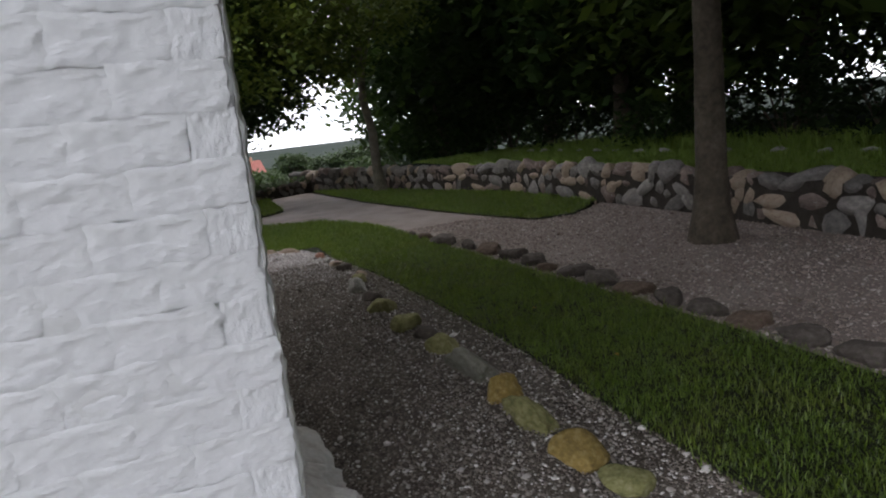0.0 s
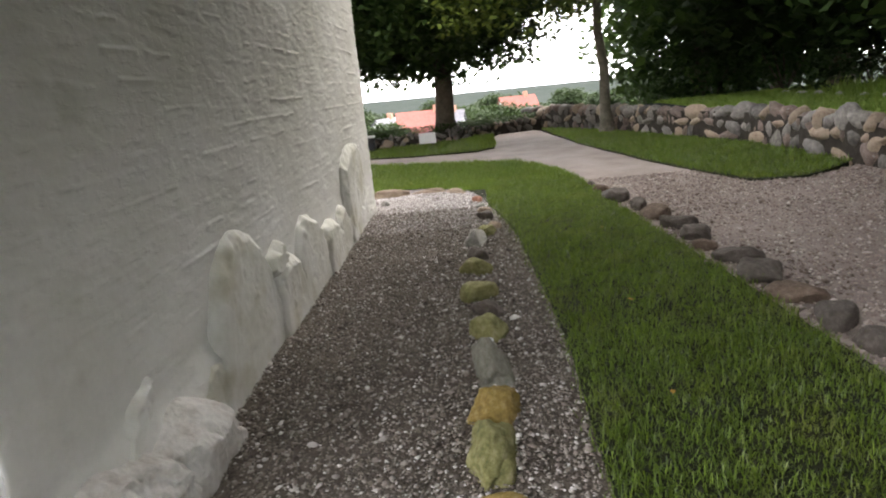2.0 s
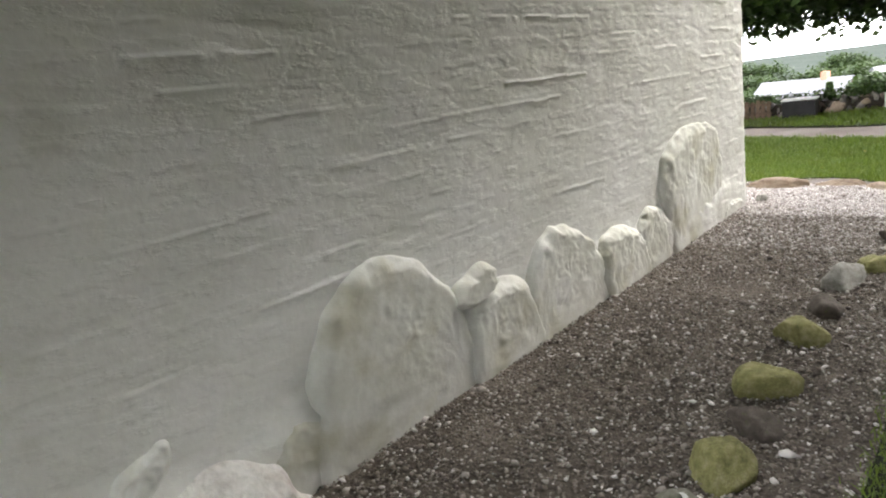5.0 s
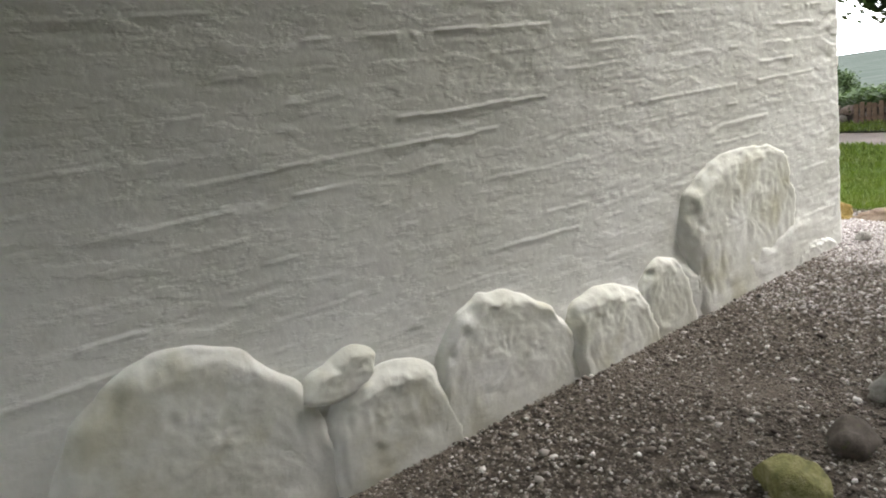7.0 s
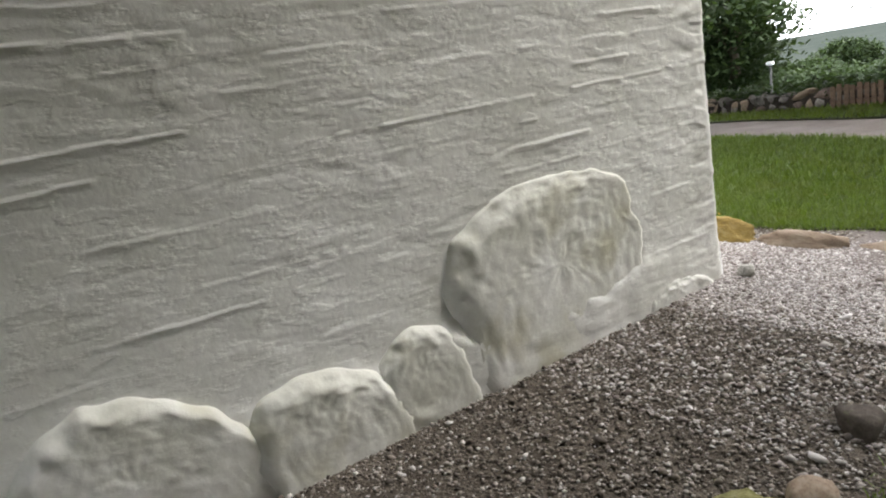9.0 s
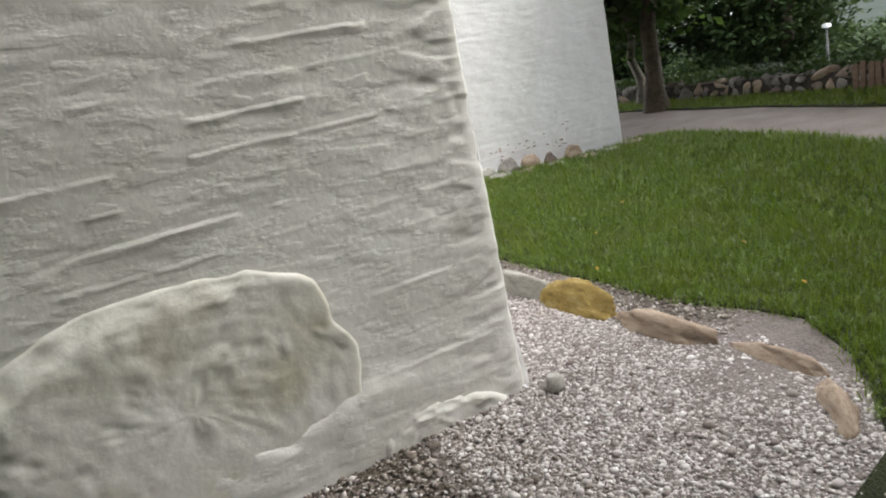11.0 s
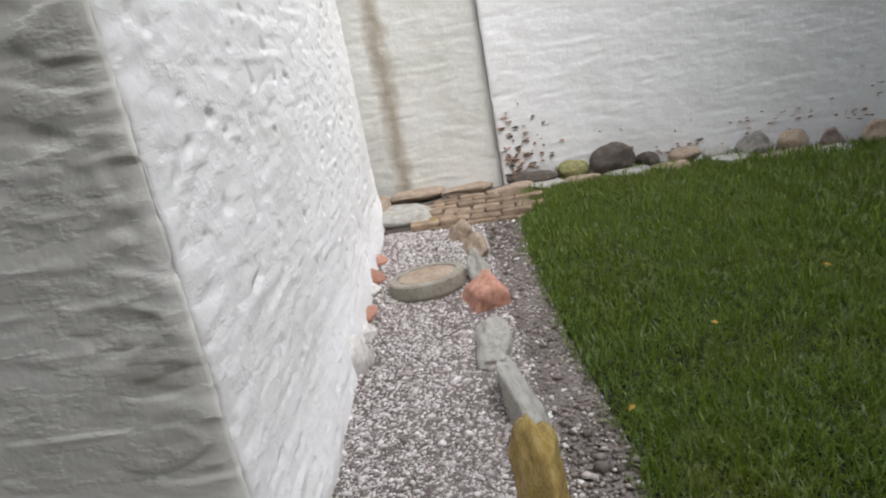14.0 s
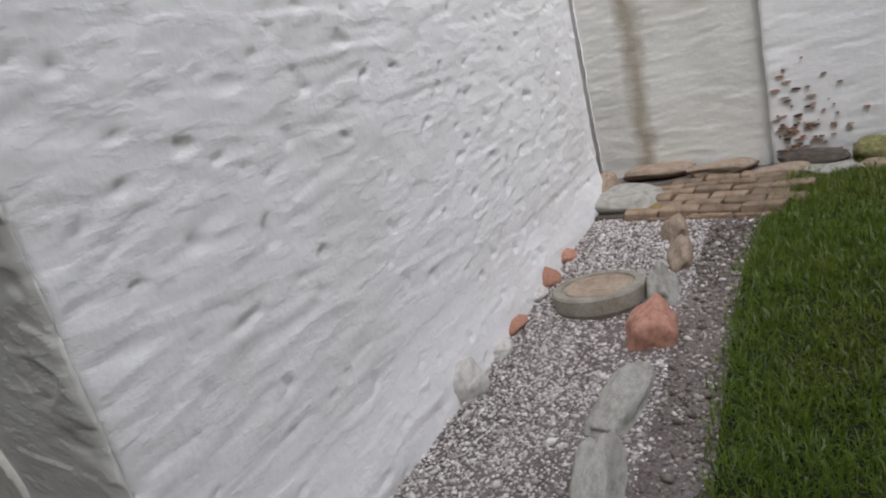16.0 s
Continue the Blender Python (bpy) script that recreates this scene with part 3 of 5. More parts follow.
def wall_sheet(name, p0, p1, z0, z1, cell, relief, mat, label, n0=None, n1=None, top=6.0):
    """The face of a wall from p0 to p1 (outside on the right hand), its ends bent to meet the next face."""
    p0, p1 = Vector((*p0, 0)), Vector((*p1, 0))
    d = (p1 - p0).normalized()
    nrm = Vector((d.y, -d.x, 0))
    length = (p1 - p0).length
    nu, nzs = max(2, round(length / cell)), max(2, round((z1 - z0) / (cell * 0.6)))
    verts, faces = [], []
    for j in range(nzs + 2):
        z = z0 + (z1 - z0) * j / nzs if j <= nzs else top
        for i in range(nu + 1):
            u = length * i / nu
            if i == 0 and n0:
                p = p0 + Vector((*n0, 0)) * (0.014 * nz(0, 0, z, 5) + 0.007 * nz(3, 1, z, 13) + 0.005 * nz(5, 1, z, 31) - 0.027)
            elif i == nu and n1:
                p = p1 + Vector((*n1, 0)) * (0.014 * nz(0, 0, z, 5) + 0.007 * nz(3, 1, z, 13) + 0.005 * nz(5, 1, z, 31) - 0.027)
            else:
                p = p0 + d * u + nrm * (relief(u, z) - (0.020 + 0.008 * nz(u, 4, z, 9)) * max(0.0, 1 - min(u if n0 else 1, (length - u) if n1 else 1) / 0.06) ** 2)
            verts.append((p.x, p.y, z))
    w = nu + 1
    for j in range(nzs + 1):
        for i in range(nu):
            a = j * w + i
            faces.append((a, a + 1, a + w + 1, a + w))
    ob = mesh_object(name, verts, faces, mat)
    return tagged(ob, label, "wall", kind="structure")


c45 = math.sqrt(0.5)
wall_w = wall_sheet("wall_south", (-3.0, 2.08), A0, -0.15, 2.4, 0.022, relief_w, LIMEWASH, "bright limewashed brick wall face", n1=(c45, -c45))
wall_a = wall_sheet("wall_east", A0, A1, -0.15, 2.5, 0.0115, relief_a, LIMEWASH_A, "greyish limewashed brick wall over fieldstone footing",
                    n0=(c45, -c45), n1=(c45, c45))
wall_b = wall_sheet("wall_north", A1, B1, -0.15, 2.4, 0.018, relief_b, LIMEWASH, "rough white limewashed wall", n0=(c45, c45), n1=(-c45, c45))
wall_t = wall_sheet("wall_tower", T0, T1, -0.15, 2.4, 0.022, relief_t, LIMEWASH_T, "white limewashed wall, weathered near its foot",
                    n0=(c45, -c45), n1=(c45, c45))
wall_sheet("wall_tower_end", T1, (-10, 12.3), -0.15, 2.0, 0.08, relief_t, LIMEWASH, "white limewashed end wall", n0=(c45, c45))
wall_p = wall_sheet("wall_panel", (-4.03, 7.62), (-4.02, 8.78), -0.15, 2.4, 0.022, relief_t, LIMEWASH_P, "limewashed wall panel with brown damp stain")
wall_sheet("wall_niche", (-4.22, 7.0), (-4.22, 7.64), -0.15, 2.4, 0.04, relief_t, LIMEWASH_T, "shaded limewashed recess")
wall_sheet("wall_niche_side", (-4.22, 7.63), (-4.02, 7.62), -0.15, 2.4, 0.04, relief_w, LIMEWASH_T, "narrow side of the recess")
wall_sheet("wall_north_end", B1, (-3.5, 7.05), -0.15, 2.4, 0.04, relief_t, LIMEWASH, "narrow limewashed wall end", n0=(-c45, c45))

bm = bmesh.new()
core = [(-0.05, 2.14), (-0.05, 8.12), (-3.42, 7.80), (-3.46, 7.06), (-4.26, 7.02), (-4.28, 7.68), (-4.09, 7.68), (-4.09, 8.83), (-4.02, 8.83), (-4.32, 12.62), (-10, 12.2), (-10, 2.14)]
bm.faces.new([bm.verts.new((x, y, -0.2)) for x, y in core])
got = bmesh.ops.extrude_face_region(bm, geom=bm.faces[:])
bmesh.ops.translate(bm, verts=[g for g in got["geom"] if isinstance(g, bmesh.types.BMVert)], vec=(0, 0, 6.2))
bmesh.ops.recalc_face_normals(bm, faces=bm.faces[:])
part("wall_core", bm, LIMEWASH)
tagged(bpy.data.objects["wall_core"], "solid masonry behind the limewashed faces", "wall", kind="structure")


# ---- stones ----
def stone_mesh(name, seed, mat, detail=3, rough=0.22, flat=0.0, facets=5):
    """An uneven fieldstone about one metre across: a ball cut by some planes and roughened."""
    rng = random.Random(seed)
    bm = bmesh.new()
    bmesh.ops.create_icosphere(bm, subdivisions=detail, radius=0.56)
    cuts = [(Vector((rng.uniform(-1, 1), rng.uniform(-1, 1), rng.uniform(-0.6, 1))).normalized(), rng.uniform(0.30, 0.46)) for _ in range(facets)]
    if flat:
        cuts.append((Vector((rng.uniform(-0.12, 0.12), rng.uniform(-0.12, 0.12), 1)).normalized(), flat))
    o = Vector((seed * 3.7, seed * 1.3, 0))
    for v in bm.verts:
        for nrm, d in cuts:
            over = v.co.dot(nrm) - d
            if over > 0:
                v.co -= nrm * over * 0.88
        v.co += v.co.normalized() * (rough * 0.5 * noise.noise(v.co * 2.2 + o) + rough * 0.16 * noise.noise(v.co * 7 + o))
    me = bpy.data.meshes.new(name)
    bm.to_mesh(me)
    bm.free()
    me.materials.append(mat)
    me.shade_smooth()
    return me


def stone(name, seed, mat, x, y, z, size, turn, label, group="", tilt=(0, 0), flat=0.0, facets=5, rough=0.22):
    ob = new(name, stone_mesh(name, seed, mat, 4 if max(size) > 0.2 else 3, rough, flat, facets))
    ob.matrix_world = pose(x, y, z, tilt[0], tilt[1], turn) @ Matrix.Diagonal((*size, 1))
    return tagged(ob, label, "stone", group)


def footing_stone(outline, depth, mat, label, seed, rim=0.09, right=0.035, even=0.5, rough=1.0, x0=0.0):
    """A boulder built into the foot of the wall: its outline on the wall (along, up); a flat face with a
    broken, rounded rim, standing proud at its near end and dying into the wall at the other."""
    o = Vector((seed * 5.1, seed * 2.3, 0))
    pts = []
    n = len(outline)
    for i in range(n):                                  # round the outline off
        a, b, c, d = (Vector(outline[(i + k) % n]) for k in (-1, 0, 1, 2))
        for t in (0, 0.125, 0.25, 0.375, 0.5, 0.625, 0.75, 0.875):
            pts.append(0.5 * ((2 * b) + (c - a) * t + (2 * a - 5 * b + 4 * c - d) * t * t + (3 * b - a - 3 * c + d) * t ** 3))
    pts = [p + 0.022 * Vector((noise.noise(Vector((p.x * 9, p.y * 9, 1)) + o), noise.noise(Vector((p.x * 9, p.y * 9, 7)) + o))) for p in pts]
    mid = sum(pts, Vector((0, 0))) / len(pts)
    lo, hi = min(p.x for p in pts), max(p.x for p in pts)
    rings, verts, faces = 34, [], []
    for r in range(rings + 1):
        f = 0.04 + 0.96 * (r / rings) ** 0.8
        for p in pts:
            q = mid + (p - mid) * f
            way = (p - mid).normalized()
            side = min(1.0, max(0.0, 0.45 - 0.8 * way.x + 0.45 * way.y))
            wide = (right + (rim - right) * side) * (1 + 0.45 * noise.noise(Vector((q.x * 6, q.y * 6, 3)) + o))
            t = min(1.0, (1 - f) * (p - mid).length / wide)
            face = depth * (1 - (1 - even) * smooth_step(lo, hi, q.x)) + 0.05 * depth * noise.noise(Vector((q.x * 5, q.y * 5, 0)) + o)
            broken = (0.015 * noise.noise(Vector((q.x * 16, q.y * 16, 0)) + o) + 0.011 * noise.noise(Vector((q.x * 38, q.y * 38, 4)) + o)) * rough
            plain = 0.0022 * noise.noise(Vector((q.x * 7, q.y * 12, 9)) + o) + 0.0016 * noise.noise(Vector((q.x * 24, q.y * 36, 9)) + o)
            edge = 1 - smooth_step(0.55, 1.25, t + 0.25 * noise.noise(Vector((q.x * 9, q.y * 9, 6)) + o))
            h = face * (1 - (1 - t) ** 2.3) + broken * edge * min(1.0, 5 * t) + plain * rough - (0.03 if r == rings else 0.0)
            verts.append((x0 + h, q.x, q.y))
    m = len(pts)
    for r in range(rings):
        for k in range(m):
            a, b = r * m + k, r * m + (k + 1) % m
            faces.append((a, b, b + m, a + m))
    faces.append(tuple(range(m))[::-1])
    ob = mesh_object("footing_boulder", verts, faces, mat)
    return tagged(ob, label, "boulder", "boulders in the wall's foot")


footing_stone([(3.24, -0.1), (3.27, 0.3), (3.36, 0.55), (3.5, 0.69), (3.66, 0.75), (3.85, 0.72), (4.0, 0.60), (4.12, 0.46), (4.2, 0.2), (4.26, -0.1), (3.8, -0.14)],
              0.062, WASHED_STONE, "large arched boulder under thick limewash", 1, 0.10, 0.05, 0.65)
footing_stone([(4.08, 0.40), (4.18, 0.51), (4.30, 0.55), (4.41, 0.52), (4.40, 0.42), (4.26, 0.36)], 0.075, WASHED_STONE, "small wedge stone under flaking limewash", 2, 0.06, 0.04, 0.8)
footing_stone([(4.18, -0.1), (4.16, 0.25), (4.25, 0.38), (4.42, 0.44), (4.55, 0.42), (4.70, 0.30), (4.75, -0.1)], 0.07, WASHED_STONE, "lumpy limewashed footing stone", 3, 0.10, 0.08, 0.9, 1.0)
footing_stone([(4.58, -0.1), (4.64, 0.25), (4.73, 0.44), (4.88, 0.55), (5.02, 0.57), (5.2, 0.49), (5.36, 0.37), (5.45, 0.2), (5.49, -0.1), (5.0, -0.14)], 0.062, WASHED_STONE,
              "pointed boulder with greenish limewash", 4, 0.085, 0.05, 0.75)
footing_stone([(5.42, -0.1), (5.40, 0.25), (5.48, 0.36), (5.65, 0.40), (5.85, 0.35), (6.02, 0.22), (6.06, -0.1), (5.7, -0.13)], 0.075, WASHED_STONE, "rough low boulder under limewash", 5, 0.10, 0.09, 0.8, 1.0)
footing_stone([(5.94, -0.1), (5.93, 0.28), (6.05, 0.40), (6.2, 0.41), (6.34, 0.30), (6.39, -0.1)], 0.055, WASHED_STONE, "small rounded limewashed stone", 6, 0.08, 0.06, 0.8, 0.9)
footing_stone([(6.43, -0.1), (6.36, 0.30), (6.30, 0.48), (6.33, 0.64), (6.48, 0.77), (6.72, 0.86), (7.0, 0.87), (7.28, 0.83), (7.45, 0.74), (7.48, 0.58), (7.53, 0.44),
               (7.5, 0.2), (7.5, -0.1), (6.9, -0.14)], 0.058, WASHED_STONE, "tall flat-faced boulder under limewash", 7, 0.17, 0.025, 0.30)
footing_stone([(7.46, -0.1), (7.50, 0.06), (7.65, 0.14), (7.85, 0.11), (8.02, 0.06), (8.12, -0.1)], 0.030, LIMEWASH_A, "low rounded footing stone at the corner", 8, 0.1, 0.08, 0.8)
footing_stone([(2.02, -0.1), (2.06, 0.16), (2.22, 0.30), (2.46, 0.30), (2.66, 0.22), (2.78, 0.10), (2.80, -0.1)], 0.22, PINK_STONE, "bulging cracked boulder with flaking limewash", 9, 0.26, 0.22, 0.8, 2.0)
footing_stone([(2.56, -0.1), (2.56, 0.16), (2.70, 0.25), (2.92, 0.27), (3.08, 0.20), (3.18, 0.05), (3.20, -0.1)], 0.19, PINK_STONE, "rounded boulder with worn pale limewash", 10, 0.22, 0.16, 0.95, 1.1)
footing_stone([(2.48, 0.22), (2.56, 0.33), (2.68, 0.42), (2.78, 0.44), (2.76, 0.34), (2.64, 0.24)], 0.045, WASHED_STONE, "thin limewashed fin of stone in the wall", 11, 0.05, 0.04, 0.6)
footing_stone([(3.00, -0.1), (3.02, 0.14), (3.12, 0.26), (3.24, 0.30), (3.34, 0.2), (3.36, -0.1)], 0.05, WASHED_STONE, "low filling stone under greenish limewash", 12, 0.08, 0.06, 0.9)

ROW = "stones in the gravel bed"
def slab_stone(name, seed, mat, x, y, z, size, turn, label, group, lean=0.0):
    """A split slab set on edge: long, tapering to a worn ridge."""
    rd = random.Random(seed)
    o = Vector((seed * 2.7, seed * 1.1, 0))
    bm = bmesh.new()
    bmesh.ops.create_icosphere(bm, subdivisions=4, radius=1)
    top, skew = rd.uniform(0.45, 0.8), rd.uniform(-0.25, 0.25)
    cuts = [(Vector((rd.uniform(-1, 1), rd.uniform(-1, 1), rd.uniform(0, 1))).normalized(), rd.uniform(0.75, 1.0)) for _ in range(6)]
    for v in bm.verts:
        p = v.co.copy()
        p /= (abs(p.x) ** 5 + abs(p.y) ** 5 + abs(p.z) ** 5) ** 0.2
        for cut, far in cuts:
            over = p.dot(cut) - far
            if over > 0:
                p -= cut * over * 0.9
        up = (p.z + 1) / 2
        p.z *= 1 - 0.32 * abs(p.x + skew) ** 2
        p.y *= 1 - (1 - top) * up
        p.x *= 1 - 0.14 * up
        p += p.normalized() * (0.20 * noise.noise(p * 1.4 + o) + 0.09 * noise.noise(p * 4.5 + o) + 0.035 * noise.noise(p * 12 + o))
        v.co = p * 0.5
    me = bpy.data.meshes.new(name)
    bm.to_mesh(me)
    bm.free()
    me.materials.append(mat)
    me.shade_smooth()
    ob = new(name, me)
    ob.matrix_world = pose(x, y, z, lean, 0, turn) @ Matrix.Diagonal((*size, 1))
    return tagged(ob, label, "stone", group)


# along the grey wall: place, size and look
for i, (x, y, sx, sy, sz, turn, mat, lab) in enumerate([
        (1.20, 2.12, 0.20, 0.22, 0.10, 10, STONE_MOSS, "flat mossy stone sunk in gravel"),
        (1.18, 2.41, 0.30, 0.24, 0.11, 60, STONE_OCHRE, "flat ochre lichen-covered stone"),
        (1.20, 4.03, 0.19, 0.28, 0.20, 8, STONE_MOSS, "pale mossy stone in gravel"),
        (1.21, 4.35, 0.19, 0.20, 0.15, 30, STONE_DARK, "dark grey small stone in gravel"),
        (1.16, 4.67, 0.22, 0.27, 0.20, -20, STONE_MOSS, "mossy green rounded stone in gravel"),
        (1.14, 5.24, 0.22, 0.27, 0.20, 15, STONE_MOSS, "mossy yellow-green stone in gravel"),
        (1.17, 5.60, 0.18, 0.20, 0.16, 50, STONE_DARK, "small dark stone in gravel"),
        (1.33, 6.63, 0.12, 0.16, 0.12, 0, STONE_TAN, "small reddish stone in gravel"),
        (1.25, 7.06, 0.16, 0.19, 0.16, 40, STONE_DARK, "dark blocky stone in gravel"),
        (1.25, 7.42, 0.12, 0.20, 0.11, 65, STONE_TAN, "small brown angular stone in gravel"),
        (1.22, 7.72, 0.07, 0.20, 0.09, -25, STONE_PALE, "narrow pale stone in gravel"),
        (1.17, 8.04, 0.13, 0.14, 0.14, 20, STONE_SALMON, "orange-brown angular stone on gravel")]):
    stone("bed_stone", 20 + i, mat, x, y, sz * 0.12, (sx, sy, sz), turn, lab, ROW, flat=0.34, facets=9, rough=0.12)
stone("bed_stone", 47, STONE_PALE, 0.10, 8.25, 0.03, (0.09, 0.10, 0.08), 30, "small grey pebble stone by the wall corner", ROW)
for i, (x, y, sx, sy, sz, turn, mat, lab) in enumerate([
        (1.175, 2.84, 0.40, 0.20, 0.15, 86, STONE_MOSS, "long mossy slab set in gravel"),
        (1.20, 3.15, 0.22, 0.22, 0.20, 70, STONE_OCHRE, "brown ochre block set in gravel"),
        (1.20, 3.58, 0.52, 0.19, 0.18, 96, STONE_OLIVE, "grey angular slab with a white lichen spot"),
        (1.15, 6.10, 0.34, 0.20, 0.18, 80, STONE_PALE, "pale lichen-covered stone in gravel"),
        (1.26, 6.42, 0.30, 0.19, 0.12, 70, STONE_MOSS, "flat split mossy slab in gravel")]):
    slab = slab_stone("bed_stone", 40 + i, mat, x, y, sz * 0.16, (sx, sy, sz), turn, lab, ROW)
    if i == 2:
        bm = bmesh.new()
        bmesh.ops.create_icosphere(bm, subdivisions=2, radius=0.5)
        spot = part("lichen_spot", bm, PAINT, slab, "small white lichen spot", smooth=True)
        spot.matrix_local = slab.matrix_world.inverted() @ pose(1.20, 3.70, 0.098) @ Matrix.Diagonal((0.042, 0.05, 0.02, 1))

# along the white wall
for i, (x, y, sx, sy, sz, turn, mat, lab) in enumerate([
        (0.93, 8.80, 0.36, 0.12, 0.12, -42, STONE_TAN, "brown edging stone beside grass"),
        (0.58, 8.96, 0.44, 0.12, 0.12, -6, STONE_TAN, "tan edging stone with pale lichen"),
        (0.05, 8.90, 0.56, 0.17, 0.15, 4, STONE_TAN, "long rough brown edging stone"),
        (-0.50, 8.85, 0.56, 0.16, 0.24, 7, STONE_OCHRE, "yellow ochre lichen-covered edging stone"),
        (-0.90, 8.80, 0.52, 0.15, 0.22, 14, STONE_PALE, "long grey edging stone in gravel"),
        (-1.38, 8.71, 0.46, 0.21, 0.14, 6, STONE_PALE, "flat pale grey edging stone"),
        (-1.84, 8.67, 0.30, 0.24, 0.24, 20, STONE_SALMON, "salmon-pink granite stone on gravel"),
        (-2.16, 8.62, 0.24, 0.16, 0.22, 10, STONE_PALE, "grey upright stone on gravel"),
        (-2.50, 8.60, 0.28, 0.13, 0.18, 22, STONE_TAN, "tan edging stone on gravel"),
        (-2.82, 8.49, 0.24, 0.14, 0.18, 35, STONE_TAN, "brownish small edging stone on gravel")]):
    slab_stone("edging_stone", 60 + i, mat, x, y, rise(x, y) + (0.0 if i < 2 else sz * 0.16), (sx, sy, sz), turn, lab, "edging stones of the gravel bed", (-14, 10, -8)[i % 3])

for i, (x, y, s, turn) in enumerate([(2.56, 8.45, 0.20, 0), (2.60, 8.05, 0.28, 30), (2.64, 7.55, 0.46, 10), (2.70, 7.0, 0.34, -20), (2.70, 6.55, 0.42, 15), (2.74, 6.1, 0.38, 70),
                                     (2.76, 5.72, 0.42, -10), (2.70, 5.38, 0.26, 20), (2.78, 5.02, 0.40, 60), (2.78, 4.62, 0.44, 5), (2.80, 4.22, 0.36, 40), (2.82, 3.86, 0.34, -30),
                                     (2.84, 3.5, 0.36, 12), (2.84, 3.14, 0.34, 50), (2.86, 2.78, 0.36, 0), (2.86, 2.38, 0.38, 33), (2.86, 1.98, 0.34, 80), (2.86, 1.6, 0.36, 10)]):
    stone("kerb_stone", 90 + i, STONE_BROWN if i % 3 == 1 else STONE_DARK, x + 0.11 * smooth_step(7.6, 6.2, y), y, 0.02, (s * 0.52, s * 0.82, s * 0.46), turn,
          "weathered fieldstone half sunk at the lawn's edge", "fieldstones along the lawn", flat=0.38)


def tower_x(y):
    return T0[0] + (T1[0] - T0[0]) * (y - T0[1]) / (T1[1] - T0[1])


for i, (y, off, sx, sy, sz, mat, lab) in enumerate([
        (9.02, 0.12, 0.20, 0.46, 0.14, STONE_DARK, "long dark flat stone at the wall's foot"),
        (9.34, 0.12, 0.20, 0.26, 0.20, STONE_MOSS, "mossy rounded stone at the wall's foot"),
        (9.66, 0.16, 0.26, 0.38, 0.32, STONE_DARK, "dark grey rounded boulder at the wall's foot"),
        (9.92, 0.12, 0.18, 0.22, 0.16, STONE_DARK, "small dark stone at the wall's foot"),
        (10.22, 0.12, 0.18, 0.28, 0.15, STONE_TAN, "flat tan stone at the wall's foot"),
        (10.46, 0.10, 0.16, 0.22, 0.13, STONE_PALE, "pale flat stone at the wall's foot"),
        (10.74, 0.14, 0.22, 0.30, 0.24, STONE_GREY, "grey rounded stone at the wall's foot"),
        (11.04, 0.14, 0.22, 0.28, 0.23, STONE_TAN, "brownish rounded stone at the wall's foot"),
        (11.34, 0.14, 0.20, 0.28, 0.20, STONE_RED, "reddish brown stone at the wall's foot"),
        (11.70, 0.15, 0.22, 0.34, 0.24, STONE_TAN, "tan rounded stone at the wall's foot")]):
    x = tower_x(y) + off
    stone("wall_foot_stone", 120 + i, mat, x, y, rise(x, y) + 0.03 + sz * 0.2, (sx * 0.85, sy * 0.85, sz * 0.85), 6 * i - 20, lab, "stones at the white wall's foot", rough=0.16, facets=3)
for i, y in enumerate((9.1, 9.4, 9.75, 10.1, 10.5, 10.9, 11.3, 11.8, 12.2, 12.6)):
    x = tower_x(y) + 0.27
    stone("foot_slab", 140 + i, STONE_TAN if i % 2 else STONE_PALE, x, y, rise(x, y) + 0.02, (0.2, 0.34, 0.10), 4, "flat edging slab along the white wall", "flat slabs along the wall", flat=0.3)

# raised paving in the inner corner
pav = empty("brick_paving", pose(0, 0, 0), "small raised paving of brown bricks in the corner", "paving", kind="structure")
bm = bmesh.new()
box(bm, -4.02, 7.75, -0.05, -3.08, 8.9, 0.165, 0.01)
part("bedding", bm, GRAVEL_BED, pav)
brick_meshes = []
for k in range(6):
    bm = bmesh.new()
    bmesh.ops.create_cube(bm, size=1)
    rb = random.Random(k)
    for v in bm.verts:
        v.co = Vector((v.co.x * 0.105, v.co.y * 0.20, v.co.z * 0.06)) + Vector((rb.uniform(-0.008, 0.008), rb.uniform(-0.01, 0.01), rb.uniform(-0.006, 0.006)))
    bmesh.ops.bevel(bm, geom=bm.edges[:], offset=0.007, segments=1, affect="EDGES")
    me = bpy.data.meshes.new("brick")
    bm.to_mesh(me)
    bm.free()
    me.materials.append(BRICK_PAVE)
    brick_meshes.append(me)
rb = random.Random(5)
for r in range(6):
    for c in range(4):
        b = new("brick", brick_meshes[rb.randrange(6)])
        b.parent = pav
        b.matrix_local = pose(-3.10 - 0.118 * r, 8.22 + 0.215 * c + (0.1 if r % 2 else 0), 0.17 + rb.uniform(-0.008, 0.008), rb.uniform(-3, 3), rb.uniform(-3, 3), rb.uniform(-4, 4))
for c in range(3):
    b = new("brick", brick_meshes[c])
    b.parent = pav
    b.matrix_local = pose(-3.04, 8.38 + 0.23 * c, 0.10, 0, 86, 0) @ Matrix.Diagonal((1.3, 1.1, 1, 1))
